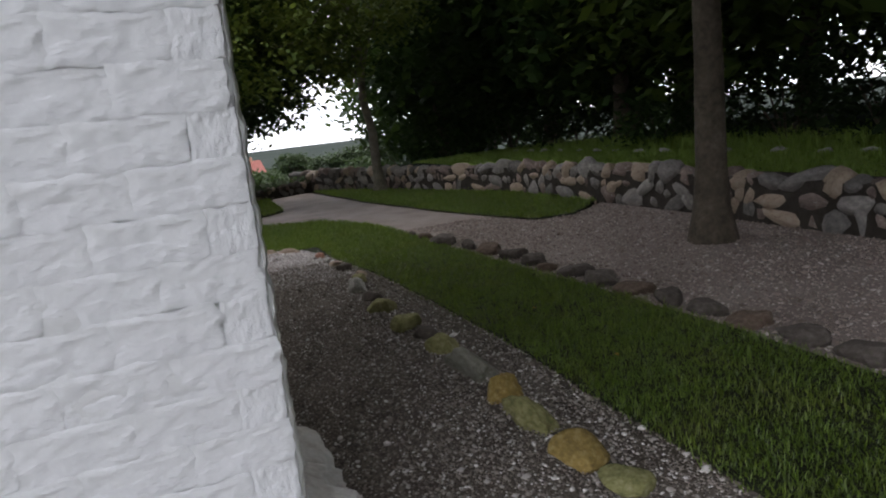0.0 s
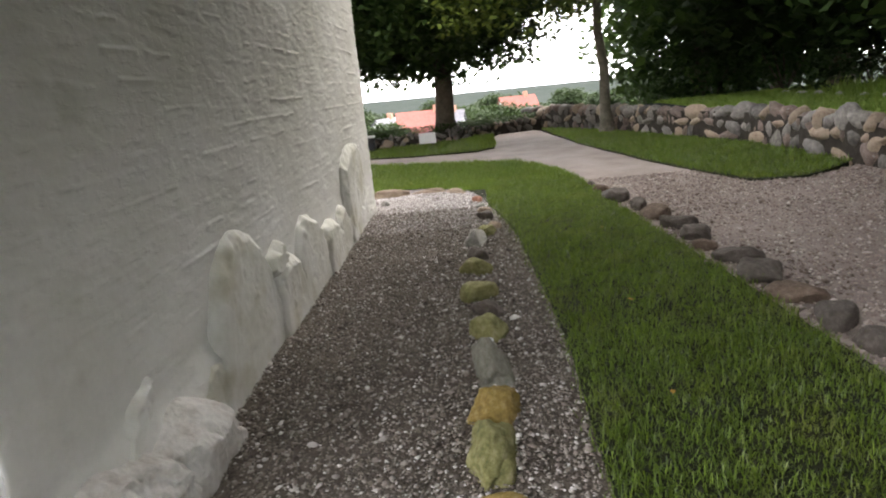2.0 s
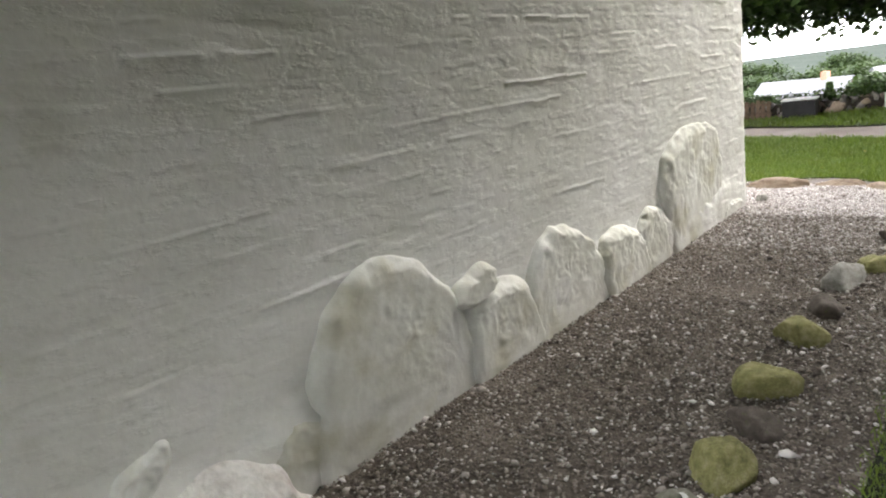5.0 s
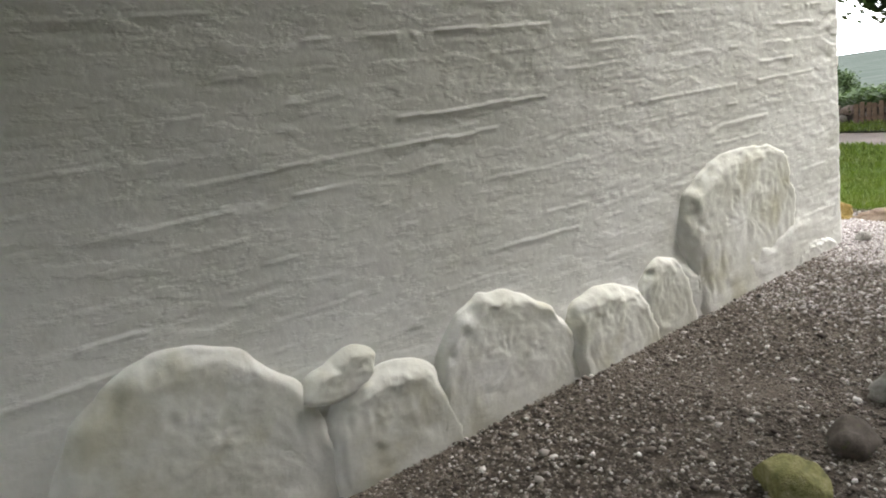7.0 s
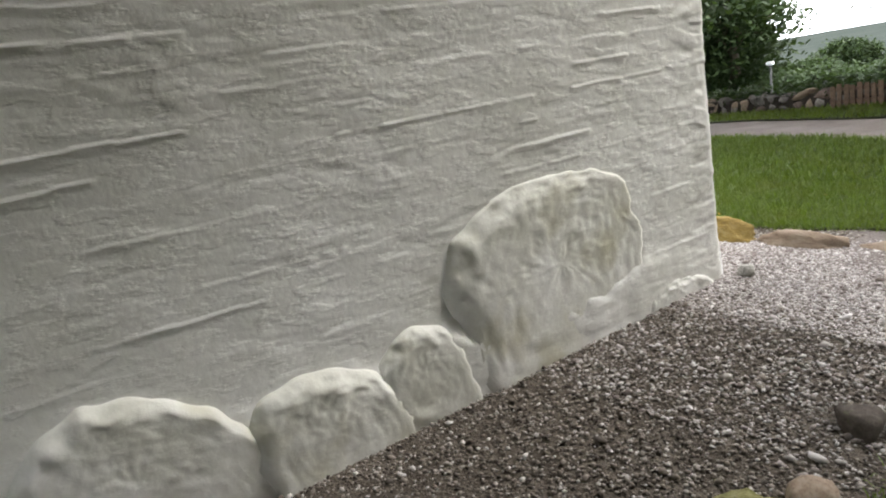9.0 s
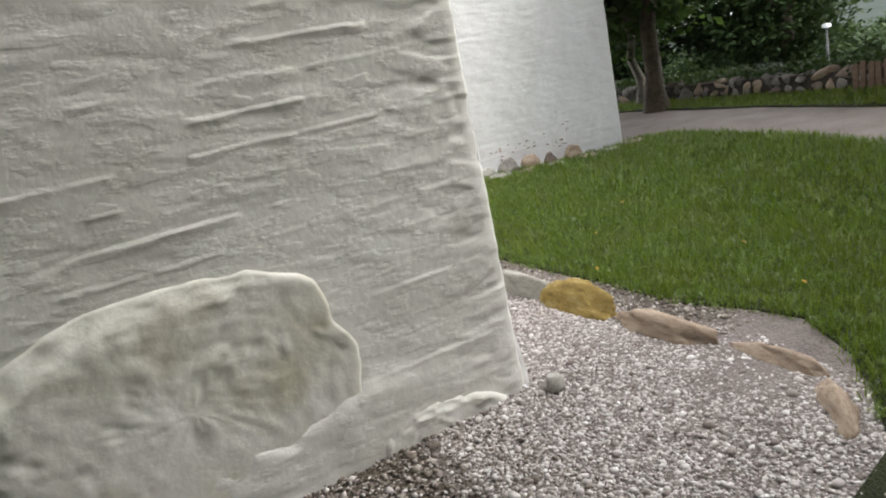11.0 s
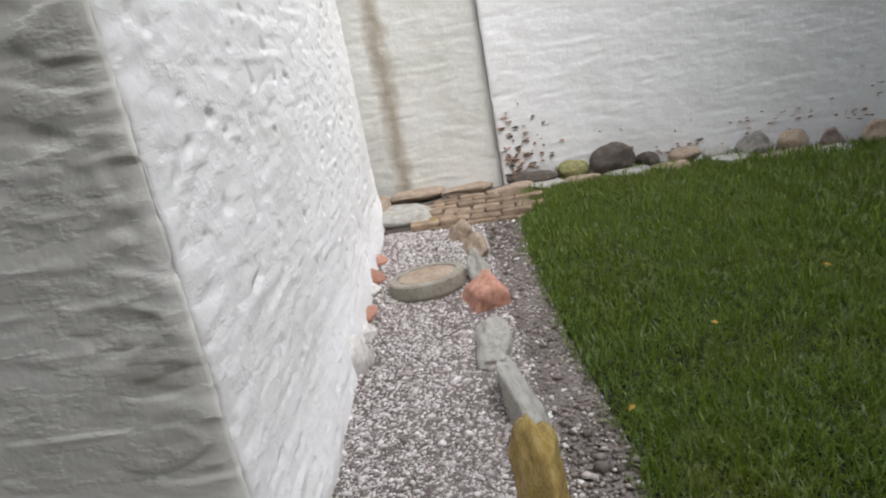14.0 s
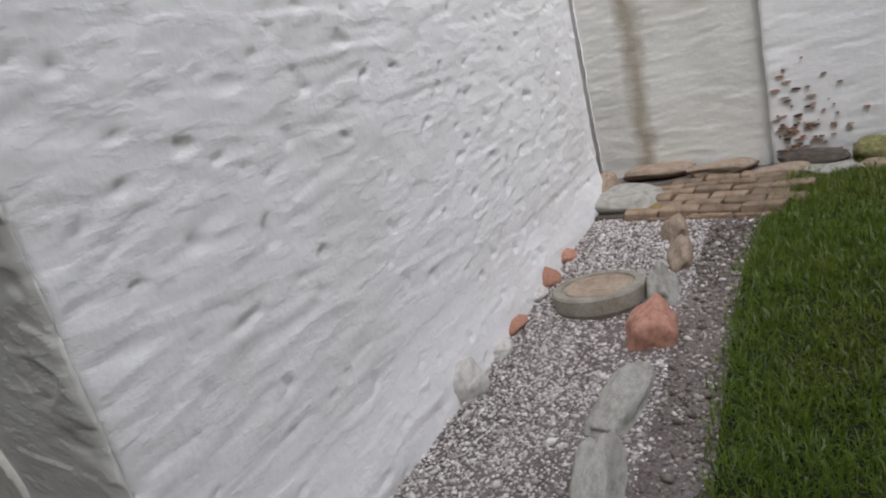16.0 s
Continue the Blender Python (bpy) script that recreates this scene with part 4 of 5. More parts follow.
for i, (x, y, z, sx, sy, sz, mat, lab) in enumerate([
        (-3.33, 8.03, 0.17, 0.46, 0.44, 0.22, STONE_PALE, "flat grey boulder on the paving's edge"),
        (-3.50, 7.86, 0.22, 0.30, 0.12, 0.30, STONE_TAN, "upright brown stone against the wall end"),
        (-3.92, 8.05, 0.22, 0.20, 0.50, 0.10, STONE_TAN, "flat tan slab at the panel's foot"),
        (-3.90, 8.50, 0.21, 0.22, 0.40, 0.09, STONE_TAN, "flat brown slab at the panel's foot"),
        (-3.14, 8.22, 0.14, 0.18, 0.22, 0.16, STONE_OCHRE, "small ochre stone before the paving"),
        (-3.72, 8.86, 0.2, 0.22, 0.3, 0.09, STONE_TAN, "flat tan slab beside the lawn")]):
    stone("corner_stone", 160 + i, mat, x, y, z, (sx, sy, sz), 8 * i, lab, "stones round the corner paving", flat=0.34)

# round concrete cover
lid = empty("round_concrete_cover", pose(-2.10, 8.34, rise(-2.10, 8.34), 3, -4, 0), "round weathered concrete cover lying on gravel", "cover")


def ring_profile(bm, prof, sides=40):
    rings = [[bm.verts.new((r * math.cos(k * math.tau / sides), r * math.sin(k * math.tau / sides), z)) for k in range(sides)] for r, z in prof]
    for r0, r1 in zip(rings, rings[1:]):
        for k in range(sides):
            bm.faces.new((r0[k], r0[(k + 1) % sides], r1[(k + 1) % sides], r1[k]))
    bm.faces.new(rings[0][::-1])
    bm.faces.new(rings[-1])


bm = bmesh.new()
ring_profile(bm, [(0.205, -0.02), (0.215, 0.0), (0.215, 0.065), (0.207, 0.075), (0.172, 0.075), (0.168, 0.064), (0.16, 0.064)])
part("rim", bm, CONCRETE, lid)
bm = bmesh.new()
ring_profile(bm, [(0.155, 0.05), (0.155, 0.070), (0.148, 0.074), (0.05, 0.078)])
part("plate", bm, STONE_TAN, lid, "brown-stained inner plate")

# bare spots at the white wall's foot
for i, (x, sx, sz, mat, lab) in enumerate([(-1.33, 0.22, 0.20, PINK_STONE, "limewashed stone bulging from the wall's foot"),
                                           (-1.60, 0.18, 0.07, PINK_STONE, "rough limewashed stone at the wall's foot"),
                                           (-1.80, 0.16, 0.08, BRICK_RED, "bare orange brick end at the wall's foot"),
                                           (-2.12, 0.18, 0.07, PINK_STONE, "chipped limewashed stone at the wall's foot"),
                                           (-2.26, 0.14, 0.12, BRICK_RED, "bare reddish brick at the wall's foot"),
                                           (-2.52, 0.16, 0.09, STONE_SALMON, "pinkish stone at the wall's foot")]):
    y = 8.19 + (B1[1] - 8.19) * (x / B1[0]) + 0.012
    stone("footing_lump", 180 + i, mat, x, y, rise(x, y) + sz * 0.25, (sx, 0.14, sz), 5, lab, "lumps at the white wall's foot")


# ---- fieldstone wall ----
rng = random.Random(11)
wall_stone_meshes = [stone_mesh("wall_stone", 300 + k, (STONE_GREY, STONE_RED, STONE_GREY, STONE_TAN)[k % 4], 2, 0.16, 0.0, 14) for k in range(14)]


def dry_wall(name, line, length, height, size, label, every):
    thing = empty(name, pose(0, 0, 0), label, "stone wall", kind="structure")
    pts = []
    s = 0.0
    while s < length:
        x, y, dx, dy = along(line, s)
        pts.append((x, y, dx, dy))
        s += 0.5
    bm = bmesh.new()
    prev = None
    for x, y, dx, dy in pts:
        ring = [bm.verts.new((x + dy * o, y - dx * o, z)) for o, z in ((-0.02, -0.1), (0.0, height * 0.86), (0.35, height * 0.9), (0.45, -0.1))]
        if prev:
            for k in range(3):
                bm.faces.new((prev[k], ring[k], ring[k + 1], prev[k + 1]))
        prev = ring
    bmesh.ops.recalc_face_normals(bm, faces=bm.faces[:])
    part("fill", bm, SOIL, thing)
    z = 0.0
    while z < height - 0.05:
        s = rng.uniform(0, 0.2)
        big = size * (1.25 if z == 0 else 1.0)
        while s < length:
            w = big * rng.choice((0.6, 0.8, 1.0, 1.2, 1.9)) * rng.uniform(0.85, 1.15)
            h = big * rng.uniform(0.55, 1.15)
            x, y, dx, dy = along(line, s + w / 2)
            ob = new("stone", wall_stone_meshes[rng.randrange(14)])
            ob.parent = thing
            ob.matrix_local = (pose(x + dy * 0.10, y - dx * 0.10, z + big * 0.36 + rng.uniform(-0.04, 0.04), rng.uniform(-25, 25), rng.uniform(-25, 25),
                                    math.degrees(math.atan2(dy, dx)) + rng.uniform(-20, 20))
                               @ Matrix.Diagonal((w * 1.28, 0.36, h * 1.28, 1)))
            s += w * every
        z += big * 0.70
    return thing


dry_wall("fieldstone_wall", WALL_LINE, 25.5, 0.56, 0.24, "dry wall of reddish and grey fieldstones", 0.93)
dry_wall("low_boundary_wall", EDGE_LINE, 18.4, 0.30, 0.17, "low dark boundary wall of fieldstones", 1.0)


# ---- trees ----
LEAF_V = [(-0.5, 0, 0), (0, -0.34, 0.06), (0.5, 0, -0.05), (0, 0.34, 0.06)]
LEAF_F = [(0, 1, 2, 3)]


def crown_points(ells, clusters, per, spread, rs, low):
    """Leaf places in clumps near the skin of some ellipsoids, none under the given height."""
    vol = np.array([e[3] * e[4] * e[5] for e in ells])
    pick = rs.choice(len(ells), clusters, p=vol / vol.sum())
    d = rs.normal(size=(clusters, 3))
    d /= np.linalg.norm(d, axis=1)[:, None]
    r = rs.uniform(0.45, 1.0, clusters) ** 0.6
    e = np.array([ells[k] for k in pick])
    c = e[:, :3] + d * e[:, 3:6] * r[:, None]
    c = c[c[:, 2] > low + 0.2]
    p = np.repeat(c, per, 0) + rs.normal(scale=spread, size=(len(c) * per, 3)) * np.array((1, 1, 0.6))
    return p[p[:, 2] > low]


def tree(name, base, trunk_r, fork, ells, clusters, per, spread, leaf, mat, bark, label, low, seed, limbs=9, lean=(0, 0), extra=()):
    rs, rd = np.random.RandomState(seed), random.Random(seed)
    thing = empty(name, pose(*base), label, "tree")
    b = Vector(base)
    bm = bmesh.new()
    top = max(e[2] + e[5] * 0.5 for e in ells) - b.z
    n = 9
    pts = [(lean[0] * k / n + 0.06 * rd.uniform(-1, 1) * (k > 1), lean[1] * k / n + 0.06 * rd.uniform(-1, 1) * (k > 1), -0.25 + (top + 0.25) * k / n) for k in range(n + 1)]
    pts.insert(1, (0, 0, 0.02))
    pts.insert(2, (0, 0, 0.35))
    rad = [trunk_r * 1.75, trunk_r * 1.5, trunk_r * 1.08] + [trunk_r * (1 - 0.8 * k / n) for k in range(1, n + 1)]
    tube(bm, pts, rad, 14)
    part("trunk", bm, bark, thing, smooth=True)
    for k in range(limbs):
        e = ells[k % len(ells)]
        a = rd.uniform(0, math.tau)
        start = Vector((lean[0] * fork / top, lean[1] * fork / top, fork + rd.uniform(0, 0.35) * (top - fork)))
        end = Vector((e[0] + math.cos(a) * e[3] * 0.75, e[1] + math.sin(a) * e[4] * 0.75, e[2] + rd.uniform(-0.35, 0.6) * e[5])) - b
        mid = start.lerp(end, 0.5) + Vector((0, 0, 0.12 * (end - start).length))
        r0 = trunk_r * rd.uniform(0.28, 0.45)
        bm = bmesh.new()
        tube(bm, [start, start.lerp(mid, 0.5) + Vector((0, 0, 0.08)), mid, mid.lerp(end, 0.5), end], [r0, r0 * 0.8, r0 * 0.6, r0 * 0.4, r0 * 0.15], 8)
        part("limb", bm, bark, thing, smooth=True)
    p = crown_points(ells, clusters, per, spread, rs, low) - np.array(base)
    crown = many("crown", LEAF_V, LEAF_F, p[:, 0], p[:, 1], p[:, 2], leaf * rs.uniform(0.6, 1.3, len(p)), rs.uniform(0, 6.28, len(p)), mat, rs, tilt=0.9)
    crown.parent = thing
    return thing


# Crown lobes out of view are added or widened to shade east wall and lawn.
tree("broadleaf_tree", (4.63, 5.16, 0.0), 0.165, 3.6, [(4.7, 4.6, 7.2, 4.4, 4.2, 3.2), (2.8, 1.8, 6.6, 3.6, 3.8, 2.1), (5.6, 0.4, 6.6, 4.2, 4.0, 2.6), (6.2, 7.2, 6.4, 3.4, 3.0, 2.4), (6.8, 3.0, 5.6, 3.0, 4.0, 1.8), (3.6, 8.8, 7.4, 2.6, 2.4, 1.9)], 2300, 36, 0.45, 0.25, LEAF, BARK,
     "tall dark broadleaf tree standing in the gravel court", 3.3, 1, lean=(0.15, 0.1))
tree("broadleaf_tree", (0.55, 16.75, 0.0), 0.26, 2.2, [(-0.8, 17.0, 5.0, 4.4, 4.0, 3.6), (0.6, 16.6, 3.4, 3.4, 2.8, 1.9), (-2.4, 17.2, 3.7, 2.2, 2.3, 1.6)], 1500, 64, 0.34, 0.165, LEAF, BARK,
     "wide dark broadleaf tree on the far lawn", 1.3, 2, limbs=12)
tree("slender_tree", (4.1, 15.1, 0.0), 0.125, 2.6, [(3.0, 14.4, 4.8, 2.6, 2.0, 2.0), (1.7, 13.6, 3.1, 1.5, 1.2, 1.0), (2.8, 13.9, 3.3, 1.2, 1.1, 0.9), (4.6, 14.8, 6.0, 2.4, 2.2, 2.0)], 520, 34, 0.26, 0.13, LEAF_LIGHT, BARK_PALE,
     "slender pale-barked tree with yellowish hanging foliage", 2.0, 3, limbs=12, lean=(-0.25, -0.2))
tree("broadleaf_tree", (-6.0, 15.0, 0.0), 0.15, 1.7, [(-8.0, 15.2, 5.2, 3.9, 3.5, 3.6), (-7.4, 14.8, 2.6, 2.3, 2.0, 1.3), (-7.4, 15.8, 3.8, 2.2, 2.0, 2.2)], 1150, 56, 0.40, 0.175, LEAF, BARK,
     "heavy dark tree beside the gravel path", 1.15, 4, limbs=10, lean=(0.1, 0.2))
tree("slender_tree", (-6.9, 15.6, -0.05), 0.10, 1.6, [(-7.6, 16.2, 2.4, 1.8, 1.6, 1.5)], 110, 28, 0.35, 0.16, LEAF_WOOD, BARK_PALE, "small leaning tree in deep shade", 0.6, 5, limbs=5, lean=(-0.5, 0.1))

rng = random.Random(21)
# Last four, from (7.6, -5.0): unseen trees added behind the camera to block skylight.
for i, (x, y, r, h) in enumerate([(7.6, 19.5, 2.8, 10), (9.2, 15.5, 2.8, 10), (9.0, 12.2, 2.4, 11), (11.5, 13.0, 3.4, 13), (11.0, 9.2, 3.0, 12), (10.6, 5.4, 2.8, 12), (10.2, 1.6, 3.0, 12),
                                  (10.2, -2.6, 3.2, 12), (14.0, 18.0, 4.0, 14), (15.5, 10.5, 4.2, 15), (15.0, 3.5, 4.2, 15), (9.8, 24.0, 3.6, 12), (14.5, -3.5, 4.4, 15), (13, 27, 4.5, 13), (19, 21, 5, 14),
                                  (20.5, 13, 5, 16), (20, 5, 5, 16), (7.6, -5.0, 3.4, 12), (4.2, -8.5, 3.6, 12), (10.5, -8.0, 4.0, 14), (0.0, -11.0, 4.0, 13)]):
    z = terrain(x, y)
    hi = h * rng.uniform(0.9, 1.1)
    ells = [(x, y, z + hi * 0.62, r, r, hi * 0.40), (x + rng.uniform(-1, 1), y + rng.uniform(-1, 1), z + hi * 0.32, r * 1.05, r * 1.05, hi * 0.26)]
    tree("woodland_tree", (x, y, z), 0.16 + 0.02 * r, hi * 0.3, ells, 300, 40, 0.5, 0.30, LEAF_EDGE if i in (3, 4, 5, 6) else LEAF_WOOD, BARK, "tall dark woodland tree with dense foliage", z + 0.9, 40 + i, limbs=6)

for i, (x, y, r, h, mat) in enumerate([(8.6, 10.6, 0.8, 0.9, LEAF_WOOD), (9.0, 8.0, 1.1, 1.4, LEAF_FAR), (8.8, 6.2, 1.0, 1.7, LEAF_FAR), (8.7, 4.4, 1.0, 1.5, LEAF_FAR), (9.0, 2.8, 1.2, 1.7, LEAF_WOOD),
                                       (8.9, 13.8, 1.0, 1.1, LEAF_FAR), (8.5, 16.5, 1.4, 1.8, LEAF_WOOD), (7.2, 17.6, 1.2, 1.3, LEAF_WOOD), (9.8, 10.2, 1.2, 1.9, LEAF_WOOD), (6.3, 19.0, 1.2, 1.2, LEAF_WOOD)]):
    z = terrain(x, y)
    rs = np.random.RandomState(90 + i)
    bush = empty("bush", pose(x, y, z), "leafy green bush at the wood's edge", "bush")
    p = crown_points([(0, 0, h * 0.5, r, r, h * 0.55)], 70, 26, 0.22, rs, 0.0)
    c = many("foliage", LEAF_V, LEAF_F, p[:, 0], p[:, 1], p[:, 2], 0.12 * rs.uniform(0.6, 1.3, len(p)), rs.uniform(0, 6.28, len(p)), mat, rs, tilt=0.9)
    c.parent = bush
    for k in range(5):
        bm = bmesh.new()
        a = k * 1.25
        tube(bm, [(0, 0, -0.05), (0.3 * r * math.cos(a), 0.3 * r * math.sin(a), h * 0.4), (0.6 * r * math.cos(a), 0.6 * r * math.sin(a), h * 0.8)], [0.03, 0.02, 0.006], 6)
        part("stem", bm, BARK, bush)

# distant trees beyond the churchyard
far_a = tree("distant_tree", (-7.0, 62.0, terrain(-7, 62)), 0.3, 1.5, [(-7, 62, terrain(-7, 62) + 2.1, 2.6, 2.6, 1.9)], 170, 44, 0.4, 0.30, LEAF_FAR, BARK,
             "round distant tree in the valley", terrain(-7, 62) + 0.6, 70, limbs=5)
far_b = tree("distant_tree", (4.0, 70.0, terrain(4, 70)), 0.3, 1.5, [(4, 70, terrain(4, 70) + 3.0, 4.2, 3.4, 2.6), (7, 70, terrain(4, 70) + 2.6, 3, 3, 2.2)], 220, 48, 0.45, 0.32, LEAF_FAR, BARK,
             "spreading distant tree in the valley", terrain(4, 70) + 0.4, 71, limbs=5)
rng = random.Random(8)
for i, (x, y, s) in enumerate([(-22, 64, 1.0), (-30, 58, 1.1), (-38, 62, 1.2), (-18, 84, 1.0), (-10, 92, 1.1), (-26, 90, 1.2), (13, 76, 1.1), (19, 84, 1.2), (10, 58, 0.9), (-46, 60, 1.4), (-54, 52, 1.4),
                               (-40, 44, 1.1), (-34, 74, 1.3), (-62, 70, 1.6), (-70, 58, 1.6), (2, 104, 1.2), (-4, 110, 1.2), (26, 100, 1.4), (-50, 80, 1.5), (-16, 120, 1.4), (-32, 112, 1.5), (-78, 46, 1.6),
                               (12, 120, 1.3), (-48, 100, 1.5), (-60, 94, 1.6), (-24, 140, 1.9), (-40, 140, 2.0), (-6, 146, 1.8), (8, 150, 1.8), (22, 140, 1.8), (34, 130, 1.8), (-58, 130, 2.0), (-76, 118, 2.0), (-92, 100, 2.0), (-88, 74, 1.8), (-14, 74, 0.9), (16, 62, 0.9),
                               (-16, 88, 1.3), (-13, 98, 1.5), (-20, 104, 1.5), (-9, 102, 1.5), (-5, 98, 1.4), (-1, 102, 1.5), (2, 97, 1.3), (6, 100, 1.4), (10, 96, 1.4), (-24, 78, 1.2), (-18, 70, 1.0), (-12, 72, 0.8)]):
    copy_thing(far_a if i % 2 else far_b, pose(x, y, terrain(x, y), 0, 0, rng.uniform(0, 360)) @ Matrix.Diagonal((s, s, s * (0.9 if i % 2 else 0.68), 1)))
tree("broadleaf_tree", (-12.5, 27.5, terrain(-12.5, 27.5)), 0.25, 2.0, [(-13.2, 27.5, 1.3, 2.6, 2.6, 2.4), (-15.2, 29, 2.2, 3.0, 3.0, 2.8)], 700, 40, 0.38, 0.20, LEAF_FAR, BARK,
     "round dense tree below the churchyard", terrain(-12.5, 27.5) + 0.3, 6)
tree("broadleaf_tree", (-17.5, 24.5, terrain(-17.5, 24.5)), 0.25, 2.0, [(-17.5, 24.5, 3.0, 3.6, 3.2, 3.6)], 700, 40, 0.40, 0.20, LEAF_FAR, BARK,
     "tall dense tree behind the path", terrain(-17.5, 24.5) + 0.3, 7)


def conifer(x, y, h, seed):
    z = terrain(x, y)
    rs = np.random.RandomState(seed)
    thing = empty("conifer", pose(x, y, z), "slim dark conifer in the valley", "tree")
    bm = bmesh.new()
    tube(bm, [(0, 0, -0.2), (0, 0, h * 0.5), (0, 0, h)], [0.16, 0.1, 0.02], 8)
    part("trunk", bm, BARK, thing)
    n = 1500
    t = rs.uniform(0.08, 1, n)
    a = rs.uniform(0, 6.28, n)
    r = (1 - t) * h * 0.26 * rs.uniform(0.3, 1.1, n)
    c = many("crown", LEAF_V, LEAF_F, r * np.cos(a), r * np.sin(a), t * h, 0.5 * rs.uniform(0.6, 1.2, n), a, LEAF_WOOD, rs, tilt=0.6)
    c.parent = thing


for i, (x, y, h) in enumerate([(-9.6, 58, 3.4), (-6.4, 60, 3.1), (-12.2, 66, 3.2)]):
    conifer(x, y, h, 200 + i)


# ---- houses ----
def house(x, y, turn, w, d, eave, ridge, wall_mat, roof_mat, label, windows):
    z = terrain(x, y)
    h = empty("house", pose(x, y, z, 0, 0, turn), label, "house")
    bm = bmesh.new()
    v = [bm.verts.new(c) for c in ((-w / 2, -d / 2, -0.5), (w / 2, -d / 2, -0.5), (w / 2, d / 2, -0.5), (-w / 2, d / 2, -0.5),
                                   (-w / 2, -d / 2, eave), (w / 2, -d / 2, eave), (w / 2, d / 2, eave), (-w / 2, d / 2, eave), (-w / 2, 0, ridge), (w / 2, 0, ridge))]
    for f in ((0, 1, 5, 4), (2, 3, 7, 6), (1, 2, 6, 9, 5), (3, 0, 4, 8, 7), (4, 5, 9, 8), (6, 7, 8, 9)):
        bm.faces.new([v[k] for k in f])
    part("wall", bm, wall_mat, h)
    for sgn in (-1, 1):
        bm = bmesh.new()
        a, b = Vector((0, sgn * (d / 2 + 0.35), eave - 0.25)), Vector((0, 0, ridge + 0.06))
        q = [bm.verts.new((s * (w / 2 + 0.3), p.y, p.z + o)) for o in (0, 0.16) for s, p in ((-1, a), (1, a), (1, b), (-1, b))]
        for f in ((0, 1, 2, 3), (4, 5, 6, 7), (0, 1, 5, 4), (1, 2, 6, 5), (2, 3, 7, 6), (3, 0, 4, 7)):
            bm.faces.new([q[k] for k in f])
        bmesh.ops.recalc_face_normals(bm, faces=bm.faces[:])
        part("roof", bm, roof_mat, h)
    bm = bmesh.new()
    box(bm, w * 0.2, -0.3, ridge - 0.6, w * 0.2 + 0.6, 0.3, ridge + 0.8)
    part("chimney", bm, BRICK_RED, h)
    for k in range(windows):
        cx = -w / 2 + w * (k + 0.5) / windows
        bm = bmesh.new()
        box(bm, cx - 0.55, -d / 2 - 0.05, 0.9, cx + 0.55, -d / 2 + 0.05, 2.1)
        win = part("window", bm, PAINT, h)
        bm = bmesh.new()
        box(bm, cx - 0.46, -d / 2 - 0.08, 1.0, cx + 0.46, -d / 2 - 0.04, 2.0)
        part("pane", bm, GLASS_DARK, win)


house(-4.9, 84, 4, 6.4, 6, 3.0, 6.0, PAINT, TILE_ROOF, "low white house with a red tiled roof", 4)
house(-2.4, 90, -8, 4.8, 6, 3.0, 5.6, PAINT, SLATE_ROOF, "white house with a grey roof", 3)
house(-10.0, 86, 70, 5, 5, 3.0, 5.4, PAINT, SLATE_ROOF, "white gabled house with a dark roof", 2)
house(-15.5, 76, -20, 9, 6, 2.6, 5.0, OLD_WOOD, SLATE_ROOF, "low grey house in the valley", 3)
house(9, 112, 20, 6, 6, 2.8, 6.4, PAINT, TILE_ROOF, "brick house with an orange roof", 3)

# ---- small things beyond the path ----
rs = np.random.RandomState(33)
s = rs.uniform(0, 18.4, 11000)
hp = np.array([along(EDGE_LINE, v)[:2] for v in s])
hedge = many("hedge", LEAF_V, LEAF_F, hp[:, 0] + rs.normal(0, 0.13, len(s)), hp[:, 1] + 0.22 + rs.normal(0, 0.13, len(s)), rs.uniform(0.22, 0.44, len(s)), 0.06 * rs.uniform(0.6, 1.3, len(s)),
             rs.uniform(0, 6.28, len(s)), LEAF_WOOD, rs, tilt=0.9)
tagged(hedge, "low dark clipped hedge along the boundary", "hedge", kind="stuff")

bin_ = empty("storage_box", pose(-1.30, 15.38, 0.0, 0, 0, 6), "black box with a pale sloping lid", "box")
bm = bmesh.new()
box(bm, -0.27, -0.2, 0, 0.27, 0.2, 0.34, 0.015)
part("body", bm, BLACK, bin_)
bm = bmesh.new()
box(bm, -0.29, -0.22, 0.345, 0.29, 0.22, 0.375, 0.008)
part("lid", bm, PAINT, bin_)
sign = empty("white_sign", pose(0.16, 15.5, 0.0, 0, 0, 5), "small white sign board on two posts", "sign")
bm = bmesh.new()
box(bm, -0.19, -0.012, 0.09, 0.19, 0.012, 0.33, 0.004)
part("board", bm, PAINT, sign)
for sx in (-0.13, 0.13):
    bm = bmesh.new()
    box(bm, sx - 0.015, 0.013, -0.1, sx + 0.015, 0.043, 0.31)
    part("post", bm, STEEL, sign)

fence = empty("wooden_fence", pose(0, 0, 0), "weathered brown wooden picket fence", "fence")
pk = []
for k in range(3):
    bm = bmesh.new()
    box(bm, -0.035, -0.01, -0.1, 0.035, 0.01, 0.36 + 0.015 * k, 0.004)
    me = bpy.data.meshes.new("picket")
    bm.to_mesh(me)
    bm.free()
    me.materials.append(OLD_WOOD)
    pk.append(me)
for k in range(13):
    o = new("picket", pk[k % 3])
    o.parent = fence
    o.matrix_local = pose(-1.85 - 0.095 * k, 15.42 - 0.002 * k, 0.0, 0, rng.uniform(-2, 2), 0)
for z in (0.1, 0.28):
    bm = bmesh.new()
    box(bm, -3.05, 15.425, z, -1.8, 15.45, z + 0.05)
    part("rail", bm, OLD_WOOD, fence)

